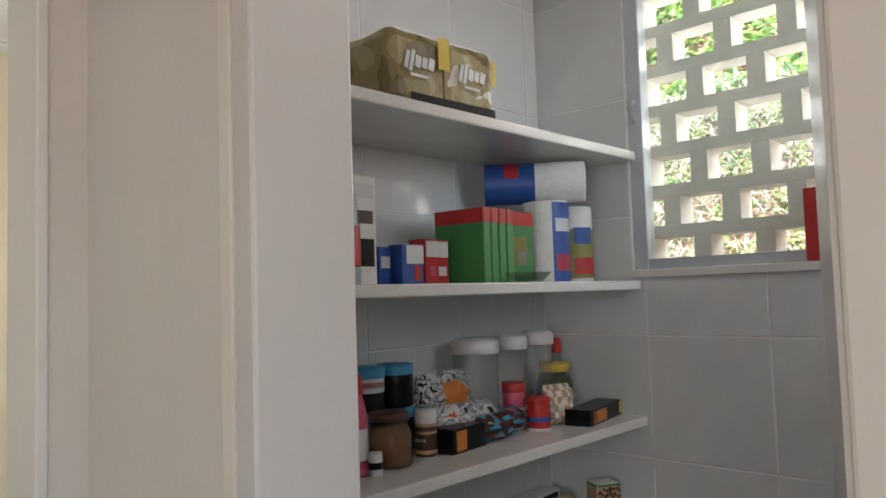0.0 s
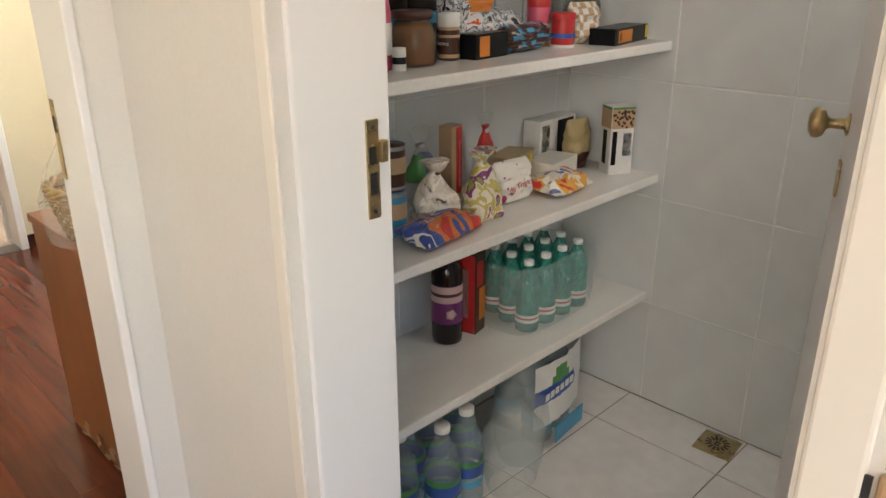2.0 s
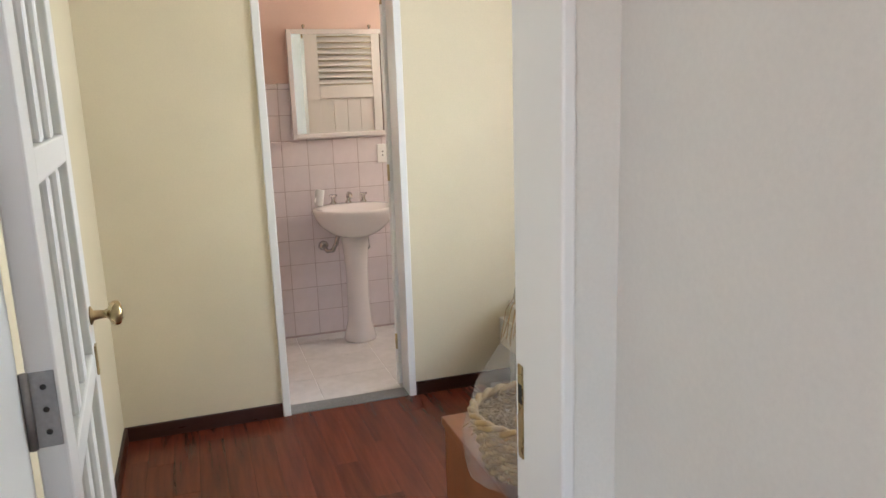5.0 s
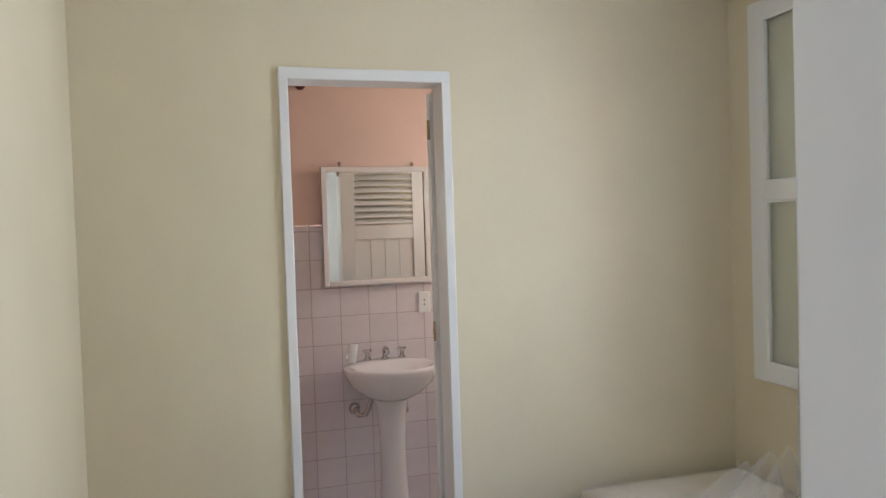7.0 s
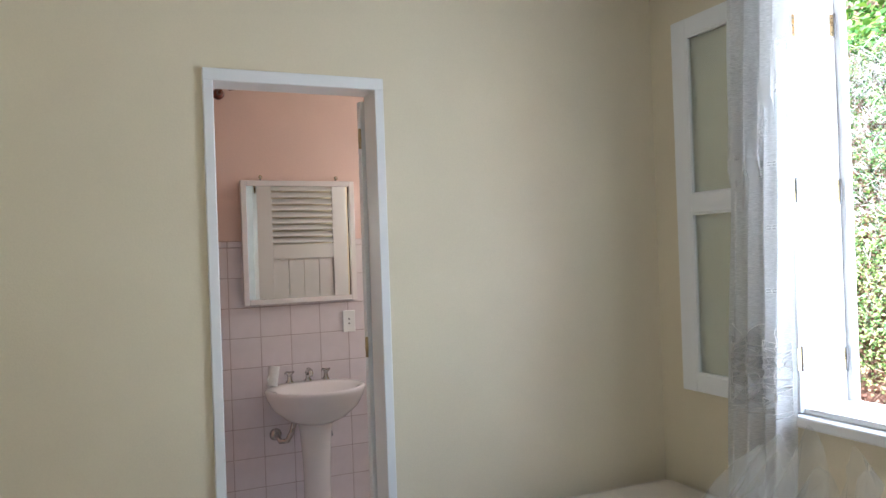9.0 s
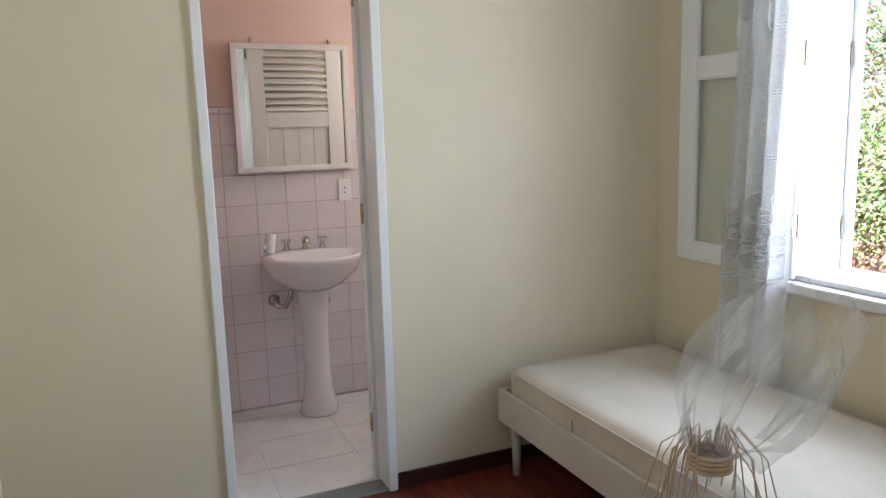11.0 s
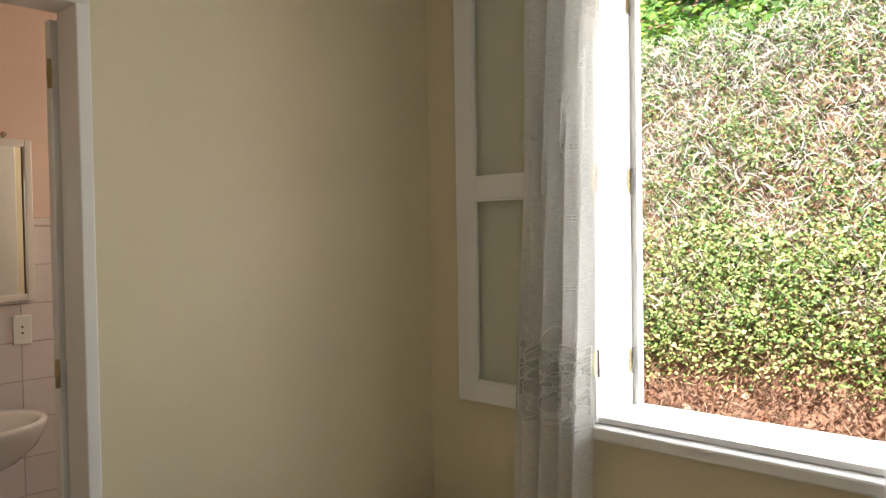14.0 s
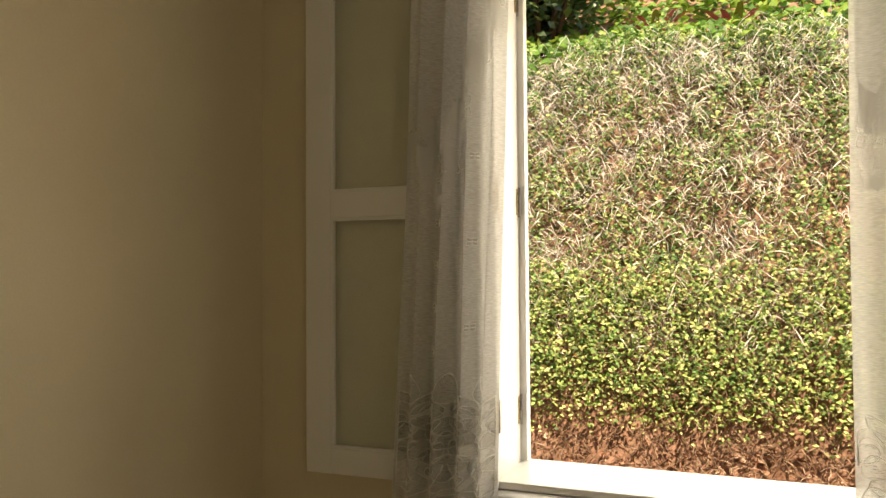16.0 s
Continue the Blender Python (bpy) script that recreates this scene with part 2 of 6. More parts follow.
def printed(name, stops, scale=22.0, rough=0.3):
    """Thin printed plastic film: patches of ink in a few flat colours, with crinkles."""
    m, n, l, b = nodes_of(name)
    co, tx, ramp = n.new("ShaderNodeTexCoord"), n.new("ShaderNodeTexNoise"), n.new("ShaderNodeValToRGB")
    tx.inputs["Scale"].default_value, tx.inputs["Detail"].default_value, tx.inputs["Distortion"].default_value = scale, 2, 0.8
    ramp.color_ramp.interpolation = "CONSTANT"
    while len(ramp.color_ramp.elements) < len(stops):
        ramp.color_ramp.elements.new(0.5)
    for e, (p, c) in zip(ramp.color_ramp.elements, stops):
        e.position, e.color = p, (*c, 1)
    l.new(co.outputs["Object"], tx.inputs["Vector"])
    l.new(tx.outputs[0], ramp.inputs[0])
    l.new(ramp.outputs[0], b.inputs["Base Color"])
    b.inputs["Roughness"].default_value = rough
    cr, bp = n.new("ShaderNodeTexNoise"), n.new("ShaderNodeBump")
    cr.inputs["Scale"].default_value, cr.inputs["Detail"].default_value = 60, 4
    bp.inputs["Strength"].default_value, bp.inputs["Distance"].default_value = 0.6, 0.004
    l.new(co.outputs["Object"], cr.inputs["Vector"])
    l.new(cr.outputs[0], bp.inputs["Height"])
    l.new(bp.outputs[0], b.inputs["Normal"])
    return m


INK_BREAD = printed("blue_and_orange_film", [(0, (0.52, 0.04, 0.03)), (0.42, (0.60, 0.17, 0.05)), (0.50, (0.04, 0.08, 0.32)), (0.60, (0.70, 0.66, 0.60)), (0.635, (0.03, 0.06, 0.26))], 9)
INK_FLOUR = printed("gold_and_purple_film", [(0, (0.70, 0.66, 0.55)), (0.40, (0.50, 0.42, 0.12)), (0.50, (0.66, 0.62, 0.50)), (0.56, (0.20, 0.03, 0.16)), (0.62, (0.24, 0.28, 0.06))], 20)
INK_WHEAT = printed("white_film_with_red_print", [(0, (0.50, 0.03, 0.06)), (0.33, (0.30, 0.05, 0.22)), (0.38, (0.72, 0.69, 0.63)), (0.66, (0.55, 0.05, 0.08))], 26)
INK_PASTA = printed("orange_and_white_film", [(0, (0.55, 0.04, 0.03)), (0.38, (0.68, 0.34, 0.06)), (0.49, (0.72, 0.68, 0.60)), (0.62, (0.08, 0.12, 0.35))], 20)
INK_SNACK = printed("silver_snack_film", [(0, (0.02, 0.02, 0.025)), (0.38, (0.52, 0.52, 0.53)), (0.50, (0.16, 0.17, 0.18)), (0.57, (0.62, 0.62, 0.62)), (0.69, (0.55, 0.10, 0.03))], 34, 0.18)
INK_CLEAR = printed("pale_flour_in_film", [(0, (0.62, 0.54, 0.44)), (0.42, (0.72, 0.66, 0.57)), (0.58, (0.56, 0.48, 0.39)), (0.68, (0.10, 0.09, 0.09))], 30, 0.2)


INK_ROLL = printed("gold_and_white_film", [(0, (0.16, 0.12, 0.045)), (0.40, (0.26, 0.20, 0.08)), (0.52, (0.34, 0.28, 0.14)), (0.64, (0.66, 0.63, 0.55))], 9, 0.25)


def paint(name, colour, rough=0.4, vary=0.05):
    return mat(name, colour, rough, vary=vary, scale=25, bump=0.03, fine=150, spec=0.2 if max(colour) < 0.03 else 0.45)


RED, BLUE, GREEN, GOLD, BLACK = (paint(*a) for a in (("red_print", (0.52, 0.03, 0.03)), ("blue_print", (0.03, 0.09, 0.35)), ("green_print", (0.06, 0.25, 0.07)), ("gold_print", (0.42, 0.33, 0.16)), ("black_print", (0.007, 0.007, 0.008), 0.3)))
WHITEP, ORANGE, YELLOW, PURPLE, BROWNP = (paint(*a) for a in (("white_print", (0.74, 0.73, 0.70)), ("orange_print", (0.62, 0.20, 0.03)), ("yellow_print", (0.66, 0.48, 0.05)), ("purple_print", (0.17, 0.03, 0.15)), ("brown_print", (0.06, 0.02, 0.012))))
PINKP, CYAN, OLIVE, SKIN, FLOUR = (paint(*a) for a in (("pink_print", (0.60, 0.10, 0.16)), ("light_blue_print", (0.05, 0.30, 0.50)), ("olive_print", (0.25, 0.24, 0.06)), ("tan_print", (0.50, 0.33, 0.19)), ("flour_white", (0.72, 0.69, 0.62))))
PALEP = paint("pale_pink_print", (0.60, 0.40, 0.40))
FOIL = mat("silver_foil", (0.62, 0.62, 0.62), 0.28, 0.8, vary=0.15, scale=40, bump=0.4, fine=60)
HONEY = mat("honey", (0.30, 0.095, 0.015), 0.2, vary=0.05)
COFFEE = mat("ground_coffee", (0.010, 0.006, 0.005), 0.4, spec=0.25, vary=0.1)
PICKLE = mat("green_pickles", (0.22, 0.24, 0.07), 0.4, vary=0.25, scale=60)
WINE = mat("dark_wine_glass", (0.012, 0.008, 0.008), 0.06, vary=0.02, bump=0.0)
PAPER = mat("tissue_paper", (0.80, 0.79, 0.77), 0.95, vary=0.04, scale=40, bump=0.4)
CLOTHW = mat("white_cloth", (0.78, 0.77, 0.75), 0.9, vary=0.05, scale=30, bump=0.4)


# ---- building blocks ----
def box(bm, a, b, bevel=0.0, m=None):
    r = bmesh.ops.create_cube(bm, size=1)
    for v in r["verts"]:
        v.co = Vector([(a[i] + b[i]) / 2 + v.co[i] * (b[i] - a[i]) for i in range(3)])
    if bevel:
        es = list({e for v in r["verts"] for e in v.link_edges})
        bmesh.ops.bevel(bm, geom=es, offset=bevel, segments=2, affect="EDGES", profile=0.5)
    return bm


def boxes(*spans, bevel=0.0):
    bm = bmesh.new()
    for a, b in spans:
        box(bm, a, b)
    if bevel:
        bmesh.ops.bevel(bm, geom=list(bm.edges), offset=bevel, segments=2, affect="EDGES", profile=0.5)
    return bm


def lathe(profile, seg=20, squash=1.0, bm=None):
    """Rings of (radius, z) round the z axis, closed at the ends where the radius is 0."""
    bm = bm or bmesh.new()
    rings = []
    for r, z in profile:
        if r <= 1e-6:
            rings.append([bm.verts.new((0, 0, z))])
        else:
            rings.append([bm.verts.new((r * math.cos(2 * math.pi * i / seg), r * squash * math.sin(2 * math.pi * i / seg), z)) for i in range(seg)])
    for p, q in zip(rings, rings[1:]):
        for i in range(seg):
            j = (i + 1) % seg
            if len(p) == 1 and len(q) == 1:
                continue
            if len(p) == 1:
                bm.faces.new((p[0], q[j], q[i])[::-1])
            elif len(q) == 1:
                bm.faces.new((p[i], p[j], q[0]))
            else:
                bm.faces.new((p[i], p[j], q[j], q[i]))
    for f in bm.faces:
        f.smooth = True
    return bm


def tube(points, r, seg=8, bm=None):
    bm = bm or bmesh.new()
    pts = [Vector(p) for p in points]
    rings = []
    for i, p in enumerate(pts):
        d = (pts[min(i + 1, len(pts) - 1)] - pts[max(i - 1, 0)]).normalized()
        side = d.cross(Vector((0, 0, 1)))
        side = side.normalized() if side.length > 1e-3 else Vector((1, 0, 0))
        up = side.cross(d)
        rr = r[i] if isinstance(r, (list, tuple)) else r
        rings.append([bm.verts.new(p + rr * (math.cos(2 * math.pi * k / seg) * side + math.sin(2 * math.pi * k / seg) * up)) for k in range(seg)])
    for p, q in zip(rings, rings[1:]):
        for k in range(seg):
            bm.faces.new((p[k], q[k], q[(k + 1) % seg], p[(k + 1) % seg]))
    bm.faces.new(rings[0])
    bm.faces.new(rings[-1][::-1])
    for f in bm.faces:
        f.smooth = True
    return bm


def turned(bm, m):
    bmesh.ops.transform(bm, matrix=m, verts=list(bm.verts))
    return bm


def mesh_of(name, bm, material):
    bmesh.ops.recalc_face_normals(bm, faces=list(bm.faces))
    me = bpy.data.meshes.new(name)
    bm.to_mesh(me)
    bm.free()
    me.materials.append(material)
    return me


def part(name, bm, material, parent, label=""):
    ob = new(name, mesh_of(name, bm, material))
    ob.parent = parent
    if label:
        ob["label"] = label
    return ob


def thing(name, m, label, category, group="", kind=""):
    ob = new(name)
    ob.empty_display_size = 0.05
    ob.matrix_world = m
    return tagged(ob, label, category, group, kind)


def struct(name, bm, material, label="", category="", m=None):
    ob = new(name, mesh_of(name, bm, material))
    if m is not None:
        ob.matrix_world = m
    return tagged(ob, label, category, "", "structure")


# ---- structure ----
H = 2.76
ground_x = [-60, -20, -6, 1.0, 2.2, 3.0, 3.6, 3.8, 3.95, 4.05, 4.15, 4.25, 4.4, 4.55, 4.7, 4.85, 5.0, 5.15, 5.4, 5.8, 6.4, 7.2, 8.5, 10, 13, 18, 26, 40, 70]
ground_y = [-70, -30, -14, -8] + [-6 + 0.25 * i for i in range(57)] + [10, 14, 30, 70]


def hill(x, y):
    stops = [(-99, -0.3), (3.55, -0.3), (3.85, -0.05), (4.12, 0.42), (4.32, 1.1), (4.62, 1.9), (4.95, 2.65), (5.2, 2.95), (6.2, 3.4), (9, 5.4), (14, 9.5), (26, 18), (40, 24), (99, 30)]
    for (a, za), (b, zb) in zip(stops, stops[1:]):
        if x <= b:
            z = za + (zb - za) * (x - a) / (b - a)
            break
    rough = 0.0 if x < 3.4 else min(1, (x - 3.4) / 0.7)
    return z + rough * (0.13 * noise.noise((x * 0.9, y * 0.8, 1)) + 0.06 * noise.noise((x * 3, y * 3, 4)))


bm = bmesh.new()
grid = [[bm.verts.new((x + (0.1 * noise.noise((x, y * 1.3, 9)) if 3.6 < x < 5.2 else 0), y, hill(x, y))) for y in ground_y] for x in ground_x]
for i in range(len(ground_x) - 1):
    for j in range(len(ground_y) - 1):
        f = bm.faces.new((grid[i][j], grid[i + 1][j], grid[i + 1][j + 1], grid[i][j + 1]))
        f.smooth = True
struct("ground", bm, SOIL, "red earth bank cut into a hillside", "ground")

# bedroom and hall floors stand on one slab, planks and tiles are laid on it at the end of the file
struct("floor", boxes(((-3.2, -4.2, -0.35), (1.86, 5.0, -0.012))), DARKW, "dark parquet floor slab", "floor")
struct("floor_pantry", boxes(((0.12, -1.75, -0.012), (1.315, 0.03, -0.003))), FGROUT, "tiled pantry floor with brown joints", "floor")
struct("floor_bathroom", boxes(((-0.9, 2.67, -0.012), (1.67, 3.7395, -0.0012))), GROUT, "tiled bathroom floor with pale joints", "floor")

BED_X0, BED_X1, BED_Y0, BED_Y1 = -1.0, 1.67, 0.13, 2.57
J0, J1, JT = -0.83, -0.143, 2.10          # bedroom door opening
P0, P1, PT = -1.190, -0.48, 2.10          # pantry door opening
B0, B1, BT = -0.262, 0.334, 2.117        # bathroom door opening
WY0, WY1, WZ0, WZ1 = 0.71, 1.82, 0.865, 2.42  # bedroom window opening
PW0, PW1, PZ0, PZ1 = -1.10, -0.285, 1.505, 2.45  # pantry window opening

struct("wall_bedroom_front", boxes(((-3.2, 0, 0), (J0, 0.13, H)), ((J1, 0, 0), (0.12, 0.13, H)), ((0.12, 0.031, 0), (1.86, 0.13, H)), ((J0, 0, JT), (J1, 0.13, H))), HALL, "ivory painted plaster wall", "wall")
struct("wall_pantry_front", boxes(((-0.07, P1, 0), (0.12, -0.0005, H)), ((-0.07, -4.1, 0), (0.12, P0, H)), ((-0.07, P0, PT), (0.12, P1, H))), HALL, "ivory painted plaster wall", "wall")
struct("wall_bedroom_left", boxes(((-1.12, BED_Y0, 0), (BED_X0, BED_Y1, H))), CREAM, "cream painted plaster wall", "wall")
struct("wall_bathroom", boxes(((-1.12, 2.57, 0), (B0, 2.67, H)), ((B1, 2.57, 0), (1.67, 2.67, H)), ((B0, 2.57, BT), (B1, 2.67, H))), CREAM, "cream painted plaster wall", "wall")
# the gap at y 2.9 to 3.5 is an assumed opening for the bathroom fill
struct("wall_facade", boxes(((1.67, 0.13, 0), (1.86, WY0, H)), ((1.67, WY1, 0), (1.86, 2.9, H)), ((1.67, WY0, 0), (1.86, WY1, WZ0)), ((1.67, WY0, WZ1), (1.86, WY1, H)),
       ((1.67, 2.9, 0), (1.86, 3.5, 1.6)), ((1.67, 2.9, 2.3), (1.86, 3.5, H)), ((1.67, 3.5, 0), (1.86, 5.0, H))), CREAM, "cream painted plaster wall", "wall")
struct("wall_bathroom_back", boxes(((-0.9, 3.7396, 0), (1.67, 3.87, 1.578))), PGROUT, "pale tiled bathroom wall", "wall")
struct("wall_bathroom_upper", boxes(((-0.9, 3.742, 1.58), (1.67, 3.87, H)), ((-1.02, 2.67, 0), (-0.9, 3.87, H))), PINK, "pink painted bathroom wall", "wall")
struct("wall_pantry_window", boxes(((1.3098, -1.75, 0), (1.43, PW0, H)), ((1.3098, PW1, 0), (1.43, 0.03, H)), ((1.3098, PW0, 0), (1.43, PW1, PZ0)), ((1.3098, PW0, PZ1), (1.43, PW1, H))), GROUT, "white tiled pantry wall", "wall")
struct("wall_pantry_right", boxes(((0.12, -1.87, 0), (0.66, -1.75, H)), ((1.3, -1.87, 0), (1.43, -1.75, H)), ((0.66, -1.87, 0), (1.3, -1.75, 1.78)), ((0.66, -1.87, 2.42), (1.3, -1.75, H))), TILE, "white tiled pantry wall", "wall")
struct("wall_pantry_back", boxes(((0.12, 0.0238, 0), (1.309, 0.0305, H))), GROUT, "white tiled pantry wall", "wall")
struct("wall_hall_left", boxes(((-3.2, -4.1, 0), (-3.08, 0, H))), HALL, "ivory painted hall wall", "wall")
struct("wall_hall_back", boxes(((-3.2, -4.2, 0), (-2.5, -4.08, H)), ((-0.7, -4.2, 0), (0.12, -4.08, H)), ((-2.5, -4.2, 0), (-0.7, -4.08, 0.9)), ((-2.5, -4.2, 2.3), (-0.7, -4.08, H))), HALL, "ivory painted hall wall", "wall")
struct("ceiling", boxes(((-3.2, -4.2, H), (1.86, 5.0, H + 0.1))), CEIL, "white painted ceiling", "ceiling")
struct("roof", boxes(((-4.0, -5.0, H + 0.12), (2.3, 5.8, H + 0.3))), ROOFM, "clay roof with a short eave", "roof")


def crown(bm, p, q, inward):
    """Plaster cornice of three steps along p-q, with the room on the inward side."""
    for w, h in ((0.05, 0.025), (0.035, 0.045), (0.012, 0.06)):
        a = [min(p[0], q[0], p[0] + inward[0] * w, q[0] + inward[0] * w), min(p[1], q[1], p[1] + inward[1] * w, q[1] + inward[1] * w), H - h]
        b = [max(p[0], q[0], p[0] + inward[0] * w, q[0] + inward[0] * w), max(p[1], q[1], p[1] + inward[1] * w, q[1] + inward[1] * w), H - 0.0005]
        box(bm, a, b)


bm = bmesh.new()
crown(bm, (BED_X0, BED_Y1), (BED_X1, BED_Y1), (0, -1))
crown(bm, (BED_X1, BED_Y0), (BED_X1, BED_Y1 - 0.051), (-1, 0))
crown(bm, (BED_X0, BED_Y0), (BED_X0, BED_Y1 - 0.051), (1, 0))
struct("trim_cornice", bm, CEIL, "white plaster cornice", "cornice")

bm = bmesh.new()
for a, b in (((-1.0, 2.555, 0), (-0.297, 2.5705, 0.068)), ((0.37, 2.555, 0), (1.67, 2.5705, 0.068)), ((-1.0005, 0.13, 0), (-0.985, 2.554, 0.068)), ((1.655, 0.131, 0), (1.6705, 2.554, 0.068)), ((0.0, 0.1295, 0), (1.654, 0.145, 0.068))):
    box(bm, a, b, 0.004)
struct("baseboard", bm, DARKW, "dark stained wooden skirting board", "baseboard")
struct("trim_threshold", box(bmesh.new(), (B0, 2.565, -0.012), (B1, 2.672, 0.006), 0.003), GRANITE, "grey granite door threshold", "threshold")


def door_frame(name, spans, material, label):
    bm = bmesh.new()
    for a, b in spans:
        box(bm, a, b, 0.004)
    return struct(name, bm, material, label, "door frame")


door_frame("door_frame_1", [((J1 - 0.012, -0.006, 0), (J1 + 0.008, 0.146, JT)), ((J0 - 0.036, -0.016, 0), (J0 + 0.012, 0.146, JT)), ((J0 - 0.036, -0.016, JT), (J1 + 0.008, 0.146, JT + 0.04))], TRIM, "white painted door frame")
door_frame("door_frame_2", [((-0.046, P1 - 0.008, 0), (0.126, P1 + 0.004, PT)), ((-0.046, P0 - 0.004, 0), (0.126, P0 + 0.008, PT)), ((-0.046, P0 - 0.004, PT - 0.01), (0.126, P1 + 0.004, PT + 0.01))], TRIM, "white painted pantry door lining")
door_frame("door_frame_3", [((-0.0725, P1 + 0.0045, 0), (-0.05, P1 + 0.034, PT + 0.03)), ((-0.075, P0 - 0.05, 0), (-0.05, P0 - 0.0045, PT + 0.03)), ((-0.0745, P0 - 0.004, PT + 0.0105), (-0.051, P1 + 0.004, PT + 0.05))], CASING, "ivory painted door casing")
door_frame("door_frame_4", [((B0 - 0.034, 2.553, 0), (B0 + 0.002, 2.69, BT)), ((B1 - 0.002, 2.553, 0), (B1 + 0.034, 2.69, BT)), ((B0 - 0.034, 2.553, BT - 0.002), (B1 + 0.034, 2.69, BT + 0.043))], TRIM, "white painted bathroom door frame")


# ---- doors, windows and their fittings ----
def knob(bm_m=None):
    return lathe([(0, 0), (0.018, 0), (0.019, 0.003), (0.010, 0.007), (0.008, 0.028), (0.011, 0.033), (0.021, 0.037), (0.0255, 0.045), (0.024, 0.054), (0.013, 0.060), (0, 0.061)], 20)


def add_knob(parent, m, keyhole_drop=0.09):
    k = part("knob", turned(knob(), m), BRASS, parent, "round brass knob")
    part("keyhole_plate", turned(box(bmesh.new(), (-0.012, -0.030, 0), (0.012, 0.030, 0.005), 0.002), m @ Matrix.Translation((0, -keyhole_drop, 0))), BRASS, parent, "oval brass keyhole plate")
    return k


# pantry door, opened into the pantry; local x runs from the hinge to the free edge
leaf = thing("door_1", pose(0.130, -1.182, 0, rz=21.2), "white gloss painted flush door standing open into the pantry", "door", kind="structure")
part("door_leaf", box(bmesh.new(), (0, -0.035, 0.01), (0.67, 0, 2.085), 0.003), TRIM, leaf)
add_knob(leaf, pose(0.610, 0, 1.075, -90, 0, 0) @ pose(0, 0, 0, 0, 0, 180))
for z in (0.25, 1.05, 1.85):
    part("hinge", turned(lathe([(0, -0.04), (0.006, -0.04), (0.006, 0.04), (0, 0.04)], 10), pose(0, 0.006, z)), STEEL, leaf)

# strike plate on the pantry jamb
sp = thing("strike_plate", pose(0.087, P1 - 0.0085, 1.03), "tarnished brass strike plate screwed to the white jamb", "strike plate")
bm = boxes(((-0.011, -0.004, -0.077), (0.011, 0, -0.04)), ((-0.011, -0.004, 0.036), (0.011, 0, 0.077)), ((-0.011, -0.004, -0.04), (-0.008, 0, 0.036)), ((0.008, -0.004, -0.04), (0.011, 0, 0.036)), ((-0.008, -0.004, -0.004), (0.008, 0, 0.008)))
part("plate", bm, BRASS, sp)
part("latch_hole", boxes(((-0.008, -0.001, 0.008), (0.008, 0, 0.036))), DARK, sp)
part("bolt_hole", boxes(((-0.008, -0.001, -0.04), (0.008, 0, -0.004))), DARK, sp)
part("lip", box(bmesh.new(), (0.010, -0.012, 0.010), (0.024, -0.002, 0.045), 0.003), BRASS, sp)
for z in (-0.066, 0.066):
    part("screw", turned(lathe([(0, 0), (0.004, 0), (0.003, 0.002), (0, 0.002)], 8), pose(0, -0.004, z, 90)), DARK, sp)

# lock plate on the ivory casing beside the pantry
lp = thing("lock_plate", pose(-0.0705, -1.275, 0.925), "worn tan brass lock plate on the ivory painted wall", "lock plate")
part("plate", box(bmesh.new(), (-0.008, -0.035, -0.055), (0, 0.026, 0.052), 0.004), SKIN, lp)
part("screw", turned(lathe([(0, 0), (0.005, 0), (0.004, 0.003), (0, 0.003)], 10), pose(-0.008, 0.0, 0.028, 0, -90, 0)), DARK, lp)
part("slot", box(bmesh.new(), (-0.010, -0.014, -0.04), (-0.0075, 0.012, 0.004), 0.001), BROWNP, lp)
part("grime", boxes(((-0.003, -0.03, 0.056), (-0.0003, 0.024, 0.060)), ((-0.003, 0.030, 0.024), (-0.0003, 0.036, 0.045))), DARK, lp, "dark grime line")

# bedroom door, swung back into the room
bd = thing("door_2", pose(-0.776, 0.152, 0, rz=93.6), "white painted door with three columns of narrow glass panes, standing open", "door", kind="structure")
W, T = 0.615, 0.036
cols, rails = (0.085, 0.525), ((0.01, 0.17), (0.555, 0.605), (0.975, 1.025), (1.395, 1.445), (1.815, 1.865), (2.02, 2.085))
part("stile", box(bmesh.new(), (0, 0, 0.01), (cols[0], T, 2.085), 0.003), TRIM, bd)
part("stile", box(bmesh.new(), (cols[1], 0, 0.01), (W, T, 2.085), 0.003), TRIM, bd)
for a, b in rails:
    part("rail", box(bmesh.new(), (cols[0] - 0.0005, 0.0005, a), (cols[1] + 0.0005, T - 0.0005, b), 0.004), TRIM, bd)
for (a0, a1), (b0, b1) in zip(rails, rails[1:]):
    n = 3
    step = (cols[1] - cols[0]) / n
    for i in range(1, n):
        x = cols[0] + i * step
        bm = bmesh.new()
        box(bm, (x - 0.020, 0.003, a1 - 0.002), (x + 0.020, T - 0.003, b0 + 0.002), 0.008)
        part("glazing_bar", bm, TRIM, bd)
    for i in range(n):
        x0, x1 = cols[0] + i * step + (0.02 if i else 0), cols[0] + (i + 1) * step - (0.02 if i < n - 1 else 0)
        part("pane", box(bmesh.new(), (x0 - 0.004, 0.016, a1 - 0.004), (x1 + 0.004, 0.020, b0 + 0.004)), GLASS, bd, "clear glass pane").visible_shadow = False
add_knob(bd, pose(0.565, 0, 1.09, 90, 0, 0))
